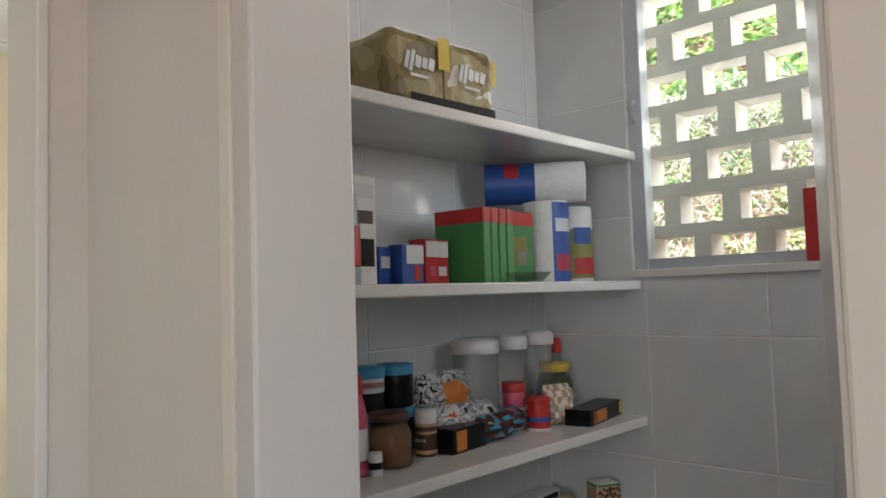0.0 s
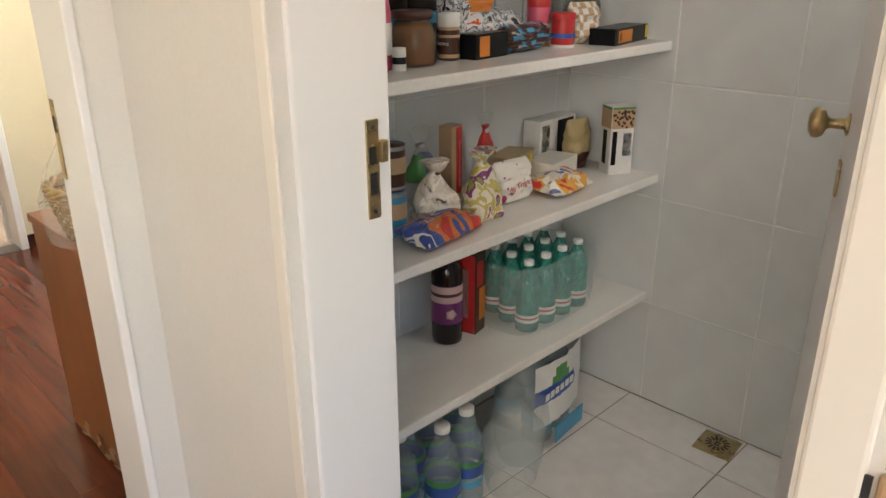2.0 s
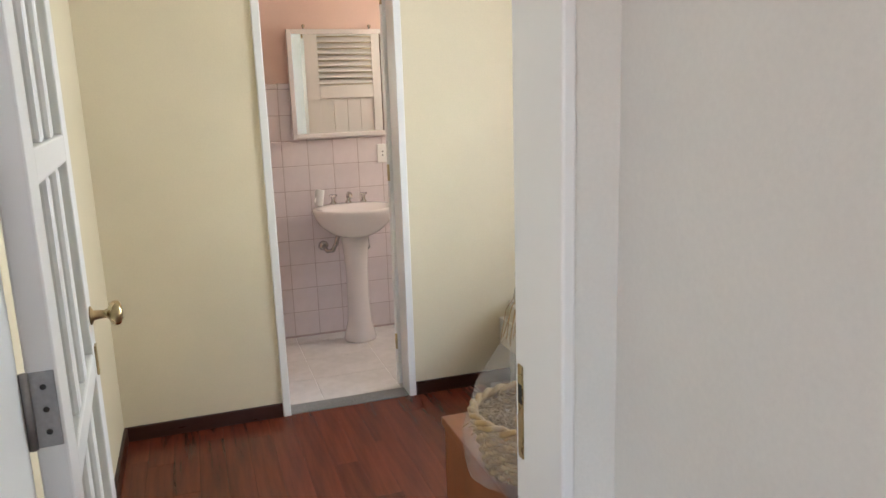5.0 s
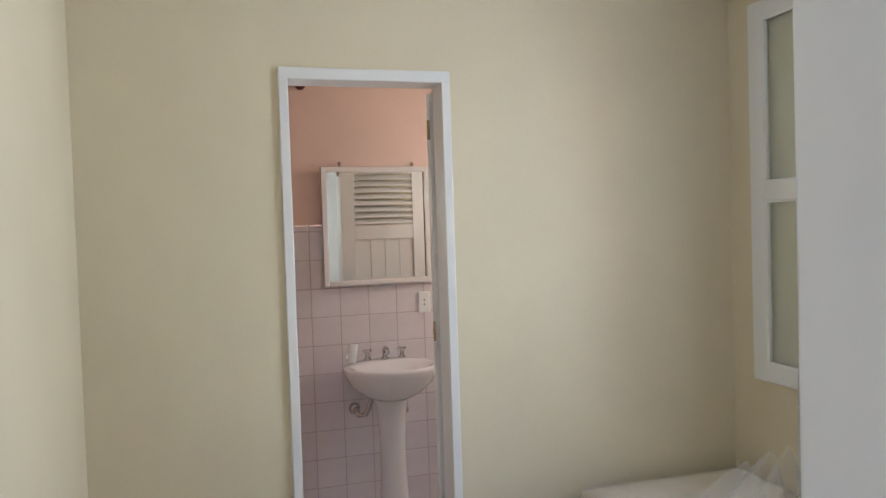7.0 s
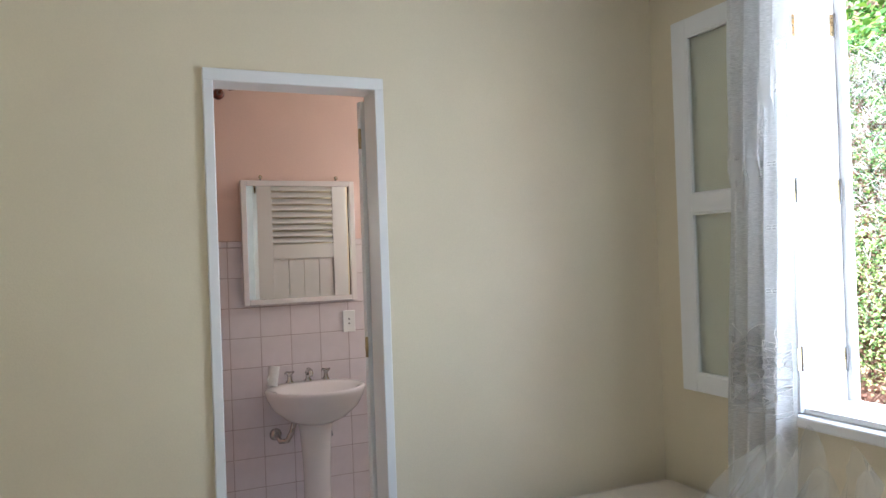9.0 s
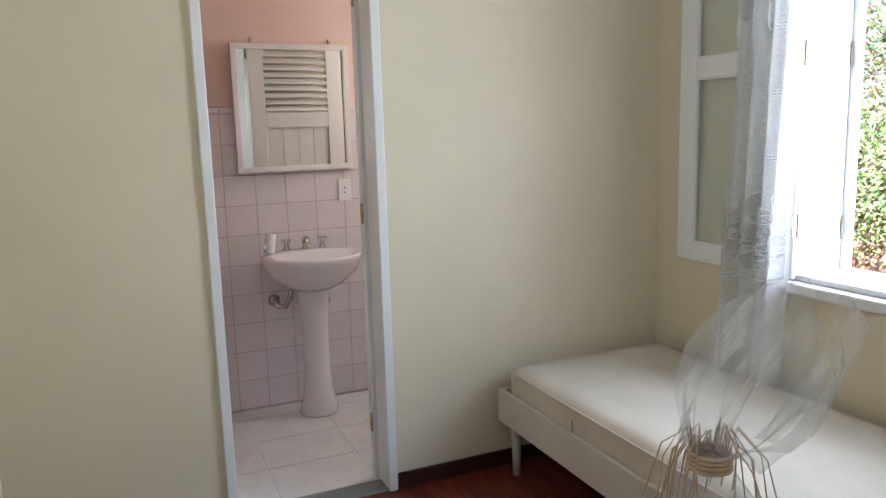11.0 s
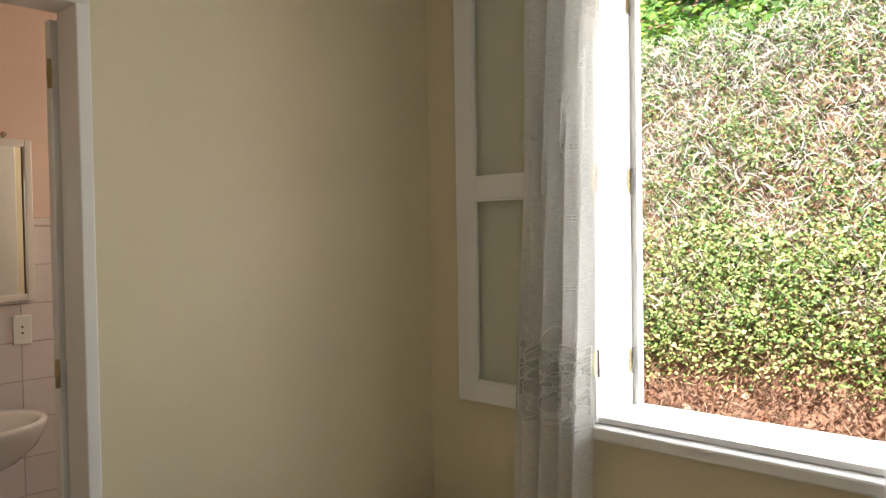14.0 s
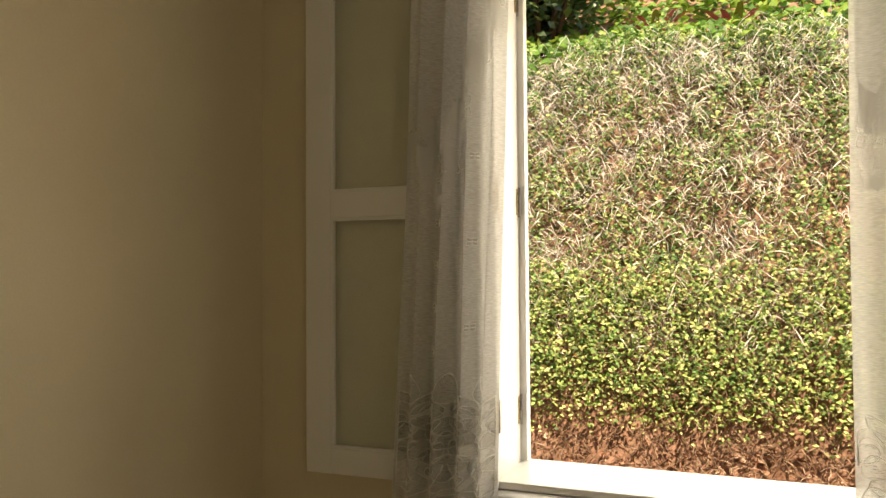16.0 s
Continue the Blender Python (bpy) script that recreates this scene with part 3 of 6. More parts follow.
for z in (0.25, 1.125, 1.85):
    hg = part("hinge", box(bmesh.new(), (-0.003, 0.004, z - 0.05), (0.0, T - 0.002, z + 0.05), 0.001), STEEL, bd, "grey steel hinge")
    part("barrel", turned(lathe([(0, -0.05), (0.006, -0.05), (0.006, 0.05), (0, 0.05)], 10), pose(-0.004, T + 0.002, z)), STEEL, hg)
    for k in (-0.03, 0.0, 0.03):
        part("screw", turned(lathe([(0, 0), (0.004, 0), (0.003, 0.0015), (0, 0.0015)], 8), pose(-0.003, 0.018, z + k, 0, -90, 0)), DARK, hg)
# strike on the opposite jamb of the bedroom door
st = thing("strike_plate", pose(J1 - 0.0125, 0.122, 1.02), "narrow tarnished brass strike plate on the white door frame", "strike plate")
part("plate", box(bmesh.new(), (-0.003, -0.007, -0.075), (0, 0.009, 0.075), 0.001), BRASS, st)
part("latch_hole", box(bmesh.new(), (-0.0035, -0.006, 0.015), (-0.0028, 0.006, 0.045)), DARK, st)

# bathroom door, folded back against the bathroom side of its wall
ld = thing("door_3", pose(0.318, 2.702, 0, rz=4), "white painted louvred door folded back against the bathroom wall", "door", kind="structure")
part("stile", box(bmesh.new(), (0, 0, 0.015), (0.095, 0.033, 2.10), 0.003), TRIM, ld)
part("stile", box(bmesh.new(), (0.495, 0, 0.015), (0.59, 0.033, 2.10), 0.003), TRIM, ld)
for a, b in ((0.015, 0.2), (0.86, 0.98), (1.48, 1.575), (2.0, 2.10)):
    part("rail", box(bmesh.new(), (0.0945, 0.0005, a), (0.4955, 0.0325, b), 0.003), TRIM, ld)
for i in range(10):
    part("slat", turned(box(bmesh.new(), (0.092, -0.026, -0.004), (0.498, 0.026, 0.004), 0.003), pose(0, 0.017, 1.60 + i * 0.0425, -38)), TRIM, ld)
for z0, z1 in ((0.198, 0.862), (0.978, 1.482)):
    for i in range(4):
        part("board", box(bmesh.new(), (0.0955 + i * 0.1, 0.010, z0), (0.1935 + i * 0.1, 0.022, z1), 0.003), TRIM, ld)
for z in (0.25, 1.12, 1.95):
    part("hinge", turned(lathe([(0, -0.04), (0.006, -0.04), (0.006, -0.015), (0.0068, -0.0145), (0.0068, 0.0145), (0.006, 0.015), (0.006, 0.04), (0, 0.04)], 10), pose(-0.005, -0.002, z)), BRASS, ld)

# bedroom window: lining, sill, two inner glazed casements folded open, outer shutters
wd = thing("window_1", pose(1.67, 1.265, 0), "white painted casement window standing open above a wide sill", "window", kind="structure")
X0, X1 = -0.012, 0.215
lin = [((X0, WY1 - 0.022 - 1.265, WZ0), (X1, WY1 - 1.265, WZ1)), ((X0, WY0 - 1.265, WZ0), (X1, WY0 + 0.022 - 1.265, WZ1)), ((X0, WY0 - 1.265, WZ1 - 0.022), (X1, WY1 - 1.265, WZ1)), ((X0, WY0 - 1.265, WZ0 - 0.002), (X1 + 0.04, WY1 - 1.265, WZ0 + 0.018))]
for i, (a, b) in enumerate(lin):
    part("window_frame", box(bmesh.new(), a, b, 0.003), TRIM, wd)
for a, b in (((X0 - 0.02, WY1 - 0.024 - 1.265, WZ0), (X0 + 0.004, WY1 + 0.022 - 1.265, WZ1 + 0.02)), ((X0 - 0.02, WY0 - 0.022 - 1.265, WZ0), (X0 + 0.004, WY0 + 0.024 - 1.265, WZ1 + 0.02)), ((X0 - 0.019, WY0 + 0.024 - 1.265, WZ1 - 0.02), (X0 + 0.004, WY1 - 0.024 - 1.265, WZ1 + 0.021))):
    part("architrave", box(bmesh.new(), a, b, 0.004), TRIM, wd)
part("window_sill", box(bmesh.new(), (-0.062, WY0 - 0.05 - 1.265, WZ0 - 0.045), (0.02, WY1 + 0.05 - 1.265, WZ0 - 0.004), 0.008), TRIM, wd, "white painted wooden sill board")


def butterfly(parent, m):
    h = part("hinge", turned(boxes(((-0.022, -0.002, -0.04), (-0.003, 0.0, 0.04)), ((0.003, -0.002, -0.04), (0.022, 0, 0.04))), m), BRASS, parent, "brass butt hinge")
    part("pin", turned(lathe([(0, -0.045), (0.004, -0.045), (0.004, 0.045), (0, 0.045)], 8), m @ pose(0, -0.003, 0)), STEEL, h)
    bm = bmesh.new()
    for sx in (-0.013, 0.013):
        for z in (-0.026, 0, 0.026):
            s = turned(lathe([(0, 0), (0.0032, 0), (0, 0.0012)], 6), m @ pose(sx, -0.002, z, 90))
            tmp = bpy.data.meshes.new("screws")
            s.to_mesh(tmp)
            s.free()
            bm.from_mesh(tmp)
            bpy.data.meshes.remove(tmp)
    part("screw", bm, DARK, h)
    return h


for z in (1.04, 1.662, 2.278):
    butterfly(wd, pose(X1 - 0.004, WY1 - 0.0225 - 1.265, z))
    butterfly(wd, pose(X1 - 0.004, WY0 + 0.0225 - 1.265, z, 0, 0, 180))
for z in (1.06, 1.665, 2.26):
    butterfly(wd, pose(X0 - 0.006, WY1 - 0.0245 - 1.265, z))
    butterfly(wd, pose(X0 - 0.006, WY0 + 0.0245 - 1.265, z, 0, 0, 180))


def casement(y_hinge, way):
    """Glazed leaf folded back against the wall; way is +1 or -1 along y."""
    c = part("casement", boxes(((-0.045, min(y_hinge, y_hinge + way * 0.07), 0.865), (-0.015, max(y_hinge, y_hinge + way * 0.07), 2.432)), bevel=0.003), TRIM, wd, "white glazed casement leaf")
    e = y_hinge + way * 0.558
    lo, hi = sorted((y_hinge + way * 0.07, e - way * 0.085))
    part("stile", boxes(((-0.045, min(e, e - way * 0.085), 0.865), (-0.015, max(e, e - way * 0.085), 2.432)), bevel=0.003), TRIM, c)
    for a, b in ((0.865, 0.94), (1.614, 1.692), (2.355, 2.432)):
        part("rail", boxes(((-0.0445, lo - 0.0005, a), (-0.0155, hi + 0.0005, b)), bevel=0.003), TRIM, c)
    for a, b in ((0.94, 1.614), (1.692, 2.355)):
        part("pane", boxes(((-0.032, lo - 0.002, a - 0.002), (-0.028, hi + 0.002, b + 0.002))), GLASS, c, "clear glass pane").visible_shadow = False
        part("bead", boxes(((-0.042, lo, a), (-0.026, lo + 0.008, b)), ((-0.042, hi - 0.008, a), (-0.026, hi, b)), ((-0.042, lo + 0.008, a), (-0.026, hi - 0.008, a + 0.008)), ((-0.042, lo + 0.008, b - 0.008), (-0.026, hi - 0.008, b))), TRIM, c)


casement(WY1 + 0.007 - 1.265, 1)
casement(WY0 - 0.007 - 1.265, -1)
for y, way in ((WY1 - 0.03 - 1.265, 1), (WY0 + 0.03 - 1.265, -1)):
    part("shutter", boxes(((X1 + 0.003, min(y - way * 0.012, y + way * 0.022), WZ0 + 0.02), (X1 + 0.040, max(y - way * 0.012, y + way * 0.022), WZ1 - 0.025)), ((X1 + 0.012, min(y + way * 0.022, y + way * 0.54), WZ0 + 0.02), (X1 + 0.040, max(y + way * 0.022, y + way * 0.54), WZ1 - 0.025)), bevel=0.002), TRIM, wd, "white outer wooden shutter folded back")

# pantry window: aluminium frame, glass, lattice of cement blocks outside
pw = thing("window_2", pose(1.315, -0.69, PZ0), "aluminium window in front of a cement block lattice", "window", kind="structure")
y0, y1, zt = PW0 + 0.69, PW1 + 0.69, PZ1 - PZ0
for a, b in (((0.0, y1 - 0.045, 0.022), (0.045, y1 - 0.001, zt)), ((0.0, y0 + 0.001, 0.022), (0.045, y0 + 0.03, zt)), ((0.0, y0 + 0.03, 0.022), (0.045, y1 - 0.045, 0.05)), ((0, y0 + 0.03, zt - 0.03), (0.045, y1 - 0.045, zt))):
    part("window_frame", box(bmesh.new(), a, b, 0.002), ALU, pw)
part("pane", boxes(((0.02, y0 + 0.028, 0.048), (0.024, y1 - 0.043, zt - 0.028))), GLASS, pw, "clear glass pane").visible_shadow = False
part("latch", tube([(0, y1 - 0.022, 0.44), (-0.016, y1 - 0.022, 0.45), (-0.018, y1 - 0.022, 0.49), (0, y1 - 0.022, 0.50)], 0.005), ALU, pw, "small aluminium pull latch")
part("window_sill", box(bmesh.new(), (-0.018, y0, -0.002), (0.1, y1, 0.022), 0.004), MARBLE, pw, "white marble sill")

# lattice of staggered cement blocks
lat = thing("block_lattice", pose(1.455, -0.69, 1.46), "pale cement block lattice with staggered rectangular openings", "lattice", kind="structure")
pitch_y, pitch_z, hole_y, hole_z, deep = 0.174, 0.1205, 0.124, 0.084, 0.085
base = 1.82 - 1.46 - 3 * pitch_z
for k in range(10):
    zc = base + k * pitch_z
    part("course", box(bmesh.new(), (0, -0.62, zc - pitch_z / 2 - (pitch_z - hole_z) / 2), (deep, 0.60, zc - pitch_z / 2 + (pitch_z - hole_z) / 2), 0.002), CONC, lat)
    if k == 9:
        break
    off = (k % 2) * pitch_y / 2
    y = -0.365 + 0.69 + 3 * pitch_y - off
    while y > -0.6:
        part("block", box(bmesh.new(), (0.001, y, zc - hole_z / 2 - 0.002), (deep - 0.001, y + pitch_y - hole_y, zc + hole_z / 2 + 0.002)), CONC, lat)
        y -= pitch_y

# ---- pantry shelves ----
SH = (1.862, 1.497, 1.120, 0.745, 0.370)
for z in SH:
    sh = thing("marble_shelf", pose(0.715, -0.14, z - 0.026), "white marble shelf slab built into the pantry walls", "shelf", "pantry shelves")
    part("slab", box(bmesh.new(), (-0.594, -0.168, 0), (0.594, 0.160, 0.026), 0.004), MARBLE, sh)


# ---- packets, tins, bottles ----
def prism(bm, w, d, h):
    return box(bm, (-w / 2, -d / 2, 0), (w / 2, d / 2, h), 0.0025)


def panel(parent, name, w, h, x, y, z, mt, ry=0.0, face="y", label=""):
    """A printed field 0.6 mm proud of a packet's front (face y) or side (face x)."""
    if face == "y":
        return part(name, boxes(((x - w / 2, y - 0.0008, z - h / 2), (x + w / 2, y, z + h / 2))), mt, parent, label)
    if face == "-x":
        return part(name, boxes(((x - 0.0008, y - w / 2, z - h / 2), (x, y + w / 2, z + h / 2))), mt, parent, label)
    return part(name, boxes(((x - w / 2, y - h / 2, z), (x + w / 2, y + h / 2, z + 0.0008))), mt, parent, label)


def packet(name, x, y, z, w, d, h, rz, mt, label, fields=(), sides=(), rx=0.0, ry=0.0):
    t = thing(name, pose(x, y, z, rx, ry, rz), label, "packet")
    part("carton", prism(bmesh.new(), w, d, h), mt, t)
    for u, v, fw, fh, m2 in fields:
        panel(t, "print", fw * w, fh * h, u * w, -d / 2 - 0.0002, v * h, m2)
    for u, v, fw, fh, m2 in sides:
        panel(t, "print", fw * d, fh * h, -w / 2 - 0.0002, u * d, v * h, m2, face="-x")
    return t


def tin(name, x, y, z, r, h, mt, label, lid=None, bands=(), lid_h=0.014):
    t = thing(name, pose(x, y, z, rz=random.uniform(0, 360)), label, "tin")
    part("body", lathe([(0, 0), (r * 0.96, 0), (r, 0.004), (r, h - 0.004), (r * 0.96, h), (0, h)], 24), mt, t)
    for a, b, m2 in bands:
        part("band", lathe([(r + 0.0006, a * h), (r + 0.0009, a * h + 0.001), (r + 0.0009, b * h - 0.001), (r + 0.0006, b * h)], 24), m2, t)
    if lid:
        part("lid", lathe([(r * 1.03, h - lid_h), (r * 1.05, h - lid_h + 0.002), (r * 1.05, h - 0.001), (r * 0.98, h + 0.002), (0, h + 0.002)], 24), lid, t)
    return t


def jar(name, x, y, z, r, h, fill, lid, label, square=False, level=0.8):
    t = thing(name, pose(x, y, z, rz=25), label, "jar")
    seg = 8 if square else 24
    part("glass", lathe([(0, 0), (r * 0.9, 0), (r, 0.008), (r, h * 0.62), (r * 0.78, h * 0.80), (r * 0.76, h * 0.9)], seg), JARG, t)
    part("contents", lathe([(0, 0.004), (r * 0.86, 0.004), (r * 0.94, 0.012), (r * 0.94, h * 0.6), (r * 0.72, h * level), (0, h * level)], seg), fill, t)
    part("lid", lathe([(r * 0.80, h * 0.84), (r * 0.84, h * 0.85), (r * 0.84, h * 0.98), (r * 0.78, h), (0, h)], 24), lid, t)
    return t


def bag(name, x, y, z, w, d, h, rz, mt, label, fields=(), crimp=True, tie=None, seed=1, lay=0.0):
    """A filled bag: pillow body, wrinkled, drawn in to a flat or tied neck."""
    t = thing(name, pose(x, y, z, rz=rz), label, "bag")
    bm = bmesh.new()
    rings, n, m = [], 22, 28
    for i in range(n + 1):
        v = i / n
        wide = (1 - 0.10 * v ** 6 - 0.16 * (1 - v) ** 6) if not tie else (max(0.16, math.cos(v * 1.9) ** 0.6 if v < 0.78 else 0.16) if v < 0.8 else 0.16 + (v - 0.8) * 2.2)
        thick = wide * (1 if tie else (1 - 0.93 * v ** 5) * (1 - 0.9 * (1 - v) ** 9))
        ring = []
        for k in range(m):
            a = 2 * math.pi * k / m
            c, s = math.cos(a), math.sin(a)
            px, py = w / 2 * wide * math.copysign(abs(c) ** 0.7, c), d / 2 * thick * math.copysign(abs(s) ** 0.7, s)
            q = noise.noise((px * 28 + seed * 7, py * 28, v * 6 + seed)) + 0.55 * abs(noise.noise((px * 75 + seed, py * 60, v * 17))) - 0.2
            ring.append(bm.verts.new((px * (1 + 0.16 * q), py * (1 + 0.38 * q), h * v + (0.05 * h * noise.noise((px * 20, seed, 2)) if 0 < i < n else 0))))
        rings.append(ring)
    for p, q in zip(rings, rings[1:]):
        for k in range(m):
            f = bm.faces.new((p[k], p[(k + 1) % m], q[(k + 1) % m], q[k]))
            f.smooth = (k + int(v * 40)) % 3 == 0
    bm.faces.new(rings[0][::-1])
    bm.faces.new(rings[-1])
    if lay:
        turned(bm, pose(0, 0, d * 0.42, -90 + lay, 0, 0))
    body = part("bag_body", bm, mt, t)
    me = body.data
    for m2, test in fields:
        me.materials.append(m2)
        for poly in me.polygons:
            c = poly.center
            if test(c.x / w, c.y / max(d, 1e-6), c.z / h):
                poly.material_index = len(me.materials) - 1
    if tie:
        part("tie", lathe([(w * 0.06, h * 0.76), (w * 0.10, h * 0.78), (w * 0.10, h * 0.81), (w * 0.06, h * 0.83)], 12), tie, t)
    return t


def water_bottle(name, x, y, z, r, h, mt, cap, label_m, label, group="", lay=None, band=(0.45, 0.6)):
    t = thing(name, pose(x, y, z, rz=random.uniform(0, 360)), label, "bottle", group)
    prof = [(0, 0.006), (r * 0.6, 0), (r * 0.95, 0.006), (r, 0.02)]
    for i in range(9):
        v = 0.06 + 0.5 * i / 8
        prof += [(r * (0.965 if i % 2 else 1.0), h * v)]
    prof += [(r, h * 0.62), (r * 0.93, h * 0.70), (r * 0.66, h * 0.80), (r * 0.36, h * 0.90), (r * 0.34, h * 0.935)]
    part("bottle_body", lathe(prof, 20), mt, t)
    part("cap", lathe([(r * 0.42, h * 0.935), (r * 0.43, h * 0.94), (r * 0.43, h * 0.992), (r * 0.38, h), (0, h)], 16), cap, t)
    lb = part("paper_label", lathe([(r * 1.005, h * band[0]), (r * 1.012, h * band[0] + 0.001), (r * 1.012, h * band[1] - 0.001), (r * 1.005, h * band[1])], 20), label_m, t)
    if mt is PETG:
        part("label_line", lathe([(r * 1.015, h * 0.205), (r * 1.022, h * 0.21), (r * 1.022, h * 0.225), (r * 1.015, h * 0.23)], 20), RED, lb)
    return t


def sauce_bottle(name, x, y, z, r, h, mt, cap, lab, label):
    t = thing(name, pose(x, y, z, rz=20), label, "bottle")
    part("bottle_body", lathe([(0, 0), (r * 0.92, 0), (r, 0.006), (r, h * 0.55), (r * 0.8, h * 0.68), (r * 0.5, h * 0.8), (r * 0.45, h * 0.82)], 20, 0.75), mt, t)
    part("cap", lathe([(r * 0.55, h * 0.80), (r * 0.56, h * 0.81), (r * 0.44, h * 0.97), (r * 0.38, h), (0, h)], 16), cap, t)
    part("paper_label", lathe([(r * 1.01, h * 0.15), (r * 1.02, h * 0.16), (r * 1.02, h * 0.45), (r * 1.01, h * 0.46)], 20, 0.75), lab, t)
    return t


def lettering(parent, text, size, m, mt):
    cu = bpy.data.curves.new("lettering", "FONT")
    cu.body, cu.size, cu.extrude, cu.align_x, cu.align_y = text, size, 0.0004, "CENTER", "CENTER"
    tmp = new("lettering", cu)
    dg = bpy.context.evaluated_depsgraph_get()
    me = bpy.data.meshes.new_from_object(tmp.evaluated_get(dg))
    bpy.data.objects.remove(tmp)
    me.materials.clear()
    me.materials.append(mt)
    ob = new("lettering", me)
    ob.parent = parent
    ob.matrix_local = m
    return ob


# top shelf: a pack of tissue rolls
z = SH[0]
tp = thing("tissue_roll_pack", pose(0.585, -0.155, z, rz=-2), "gold and white plastic pack of toilet rolls on the top shelf", "packet")
bm = bmesh.new()
for x in (-0.078, 0.078):
    lob = box(bmesh.new(), (x - 0.082, -0.105, 0.002), (x + 0.082, 0.105, 0.168), 0.022)
    tmp = bpy.data.meshes.new("lobe")
    lob.to_mesh(tmp)
    lob.free()
    bm.from_mesh(tmp)
    bpy.data.meshes.remove(tmp)
bmesh.ops.subdivide_edges(bm, edges=[e for e in bm.edges if e.calc_length() > 0.05], cuts=3, use_grid_fill=True)
for v in bm.verts:
    v.co += Vector((0.3, 0.8, 1)) * 0.007 * noise.noise(v.co * 22)
part("film", bm, INK_ROLL, tp, "gold and white printed film")
part("top_film", box(bmesh.new(), (-0.13, -0.085, 0.160), (0.13, 0.085, 0.176), 0.007), PAPER, tp)
panel(tp, "band", 0.26, 0.022, 0.02, -0.1125, 0.020, BLACK)
panel(tp, "tab", 0.034, 0.07, -0.012, -0.1130, 0.128, YELLOW)
panel(tp, "tab", 0.016, 0.06, 0.148, -0.1125, 0.115, YELLOW)
for x in (-0.085, 0.075):
    for k, (dx, w, h) in enumerate(((-0.034, 0.010, 0.040), (-0.020, 0.010, 0.046), (-0.003, 0.016, 0.026), (0.016, 0.014, 0.024), (0.035, 0.016, 0.026))):
        part("mark", turned(box(bmesh.new(), (-w / 2, -0.001, -h / 2), (w / 2, 0, h / 2)), pose(x + dx, -0.1128, 0.098, 0, 14, 0)), WHITEP, tp)
    panel(tp, "line", 0.05, 0.006, x, -0.1126, 0.068, WHITEP)

# second shelf
z = SH[1]
sauce_bottle("spray_bottle", 0.33, -0.21, z, 0.038, 0.25, PETC, BLACK, RED, "clear plastic bottle with a red label and black cap")
packet("recipe_box", 0.43, -0.12, z, 0.085, 0.05, 0.235, 5, WHITEP, "tall white box with dark print on the second shelf", [(0.15, 0.30, 0.5, 0.25, BLACK), (0.1, 0.62, 0.55, 0.12, BROWNP), (0, 0.86, 0.8, 0.12, TILE)])
packet("small_carton", 0.50, -0.11, z, 0.045, 0.05, 0.085, 10, BLUE, "small blue carton with a white print", [(0, 0.6, 0.7, 0.3, WHITEP)])
packet("small_carton", 0.56, -0.14, z, 0.062, 0.05, 0.09, -4, BLUE, "small blue and white carton with a red mark", [(0.1, 0.75, 0.8, 0.45, WHITEP), (0.2, 0.3, 0.3, 0.4, RED)])
packet("small_carton", 0.625, -0.13, z, 0.042, 0.05, 0.105, 6, RED, "small red and white milk carton", [(0, 0.78, 0.9, 0.35, WHITEP), (0.1, 0.3, 0.5, 0.2, PINKP)])
packet("small_carton", 0.675, -0.12, z, 0.042, 0.05, 0.105, -3, RED, "small red and white milk carton", [(0, 0.78, 0.9, 0.35, WHITEP), (0, 0.3, 0.6, 0.2, WHITEP)])
for i in range(4):
    packet("coffee_filter_box", 0.735 + i * 0.029, -0.155, z, 0.026, 0.15, 0.178, 3, GREEN, "slim green and red coffee filter box standing on edge", [(0, 0.90, 0.98, 0.19, RED)], [(0, 0.9, 0.98, 0.19, RED)])
packet("coffee_filter_box", 0.90, -0.165, z, 0.125, 0.05, 0.18, -8, GREEN, "green and red coffee filter box with a filter print", [(0, 0.90, 0.99, 0.19, RED), (0.1, 0.45, 0.45, 0.4, OLIVE), (0.18, 0.35, 0.26, 0.2, WHITEP)])
tin("small_tin", 0.985, -0.10, z, 0.026, 0.13, SKIN, "small tan tin with a brown band", bands=((0.3, 0.7, BROWNP),))
dish = thing("glass_dish", pose(0.86, -0.245, z), "small faceted glass dish", "dish")
part("bowl", lathe([(0, 0.002), (0.04, 0), (0.062, 0.022), (0.064, 0.024), (0.040, 0.006), (0, 0.006)], 16), JARG, dish)


def roll_pack(name, m, r, h, wrap, labels, label):
    t = thing(name, m, label, "paper towel")
    part("roll", lathe([(0.018, 0.0), (r * 0.96, 0), (r, 0.006), (r, h - 0.006), (r * 0.96, h), (0.018, h), (0.018, 0)], 48), PAPER, t)
    for a0, a1, z0, z1, m2 in labels:
        bm = bmesh.new()
        n = 36
        lo = [bm.verts.new(((r + 0.0014) * math.cos(radians(a0 + (a1 - a0) * i / n)), (r + 0.0014) * math.sin(radians(a0 + (a1 - a0) * i / n)), z0 * h)) for i in range(n + 1)]
        hi = [bm.verts.new((v.co.x, v.co.y, z1 * h)) for v in lo]
        for i in range(n):
            bm.faces.new((lo[i], lo[i + 1], hi[i + 1], hi[i])).smooth = True
        part("print", bm, m2, t)
    return t


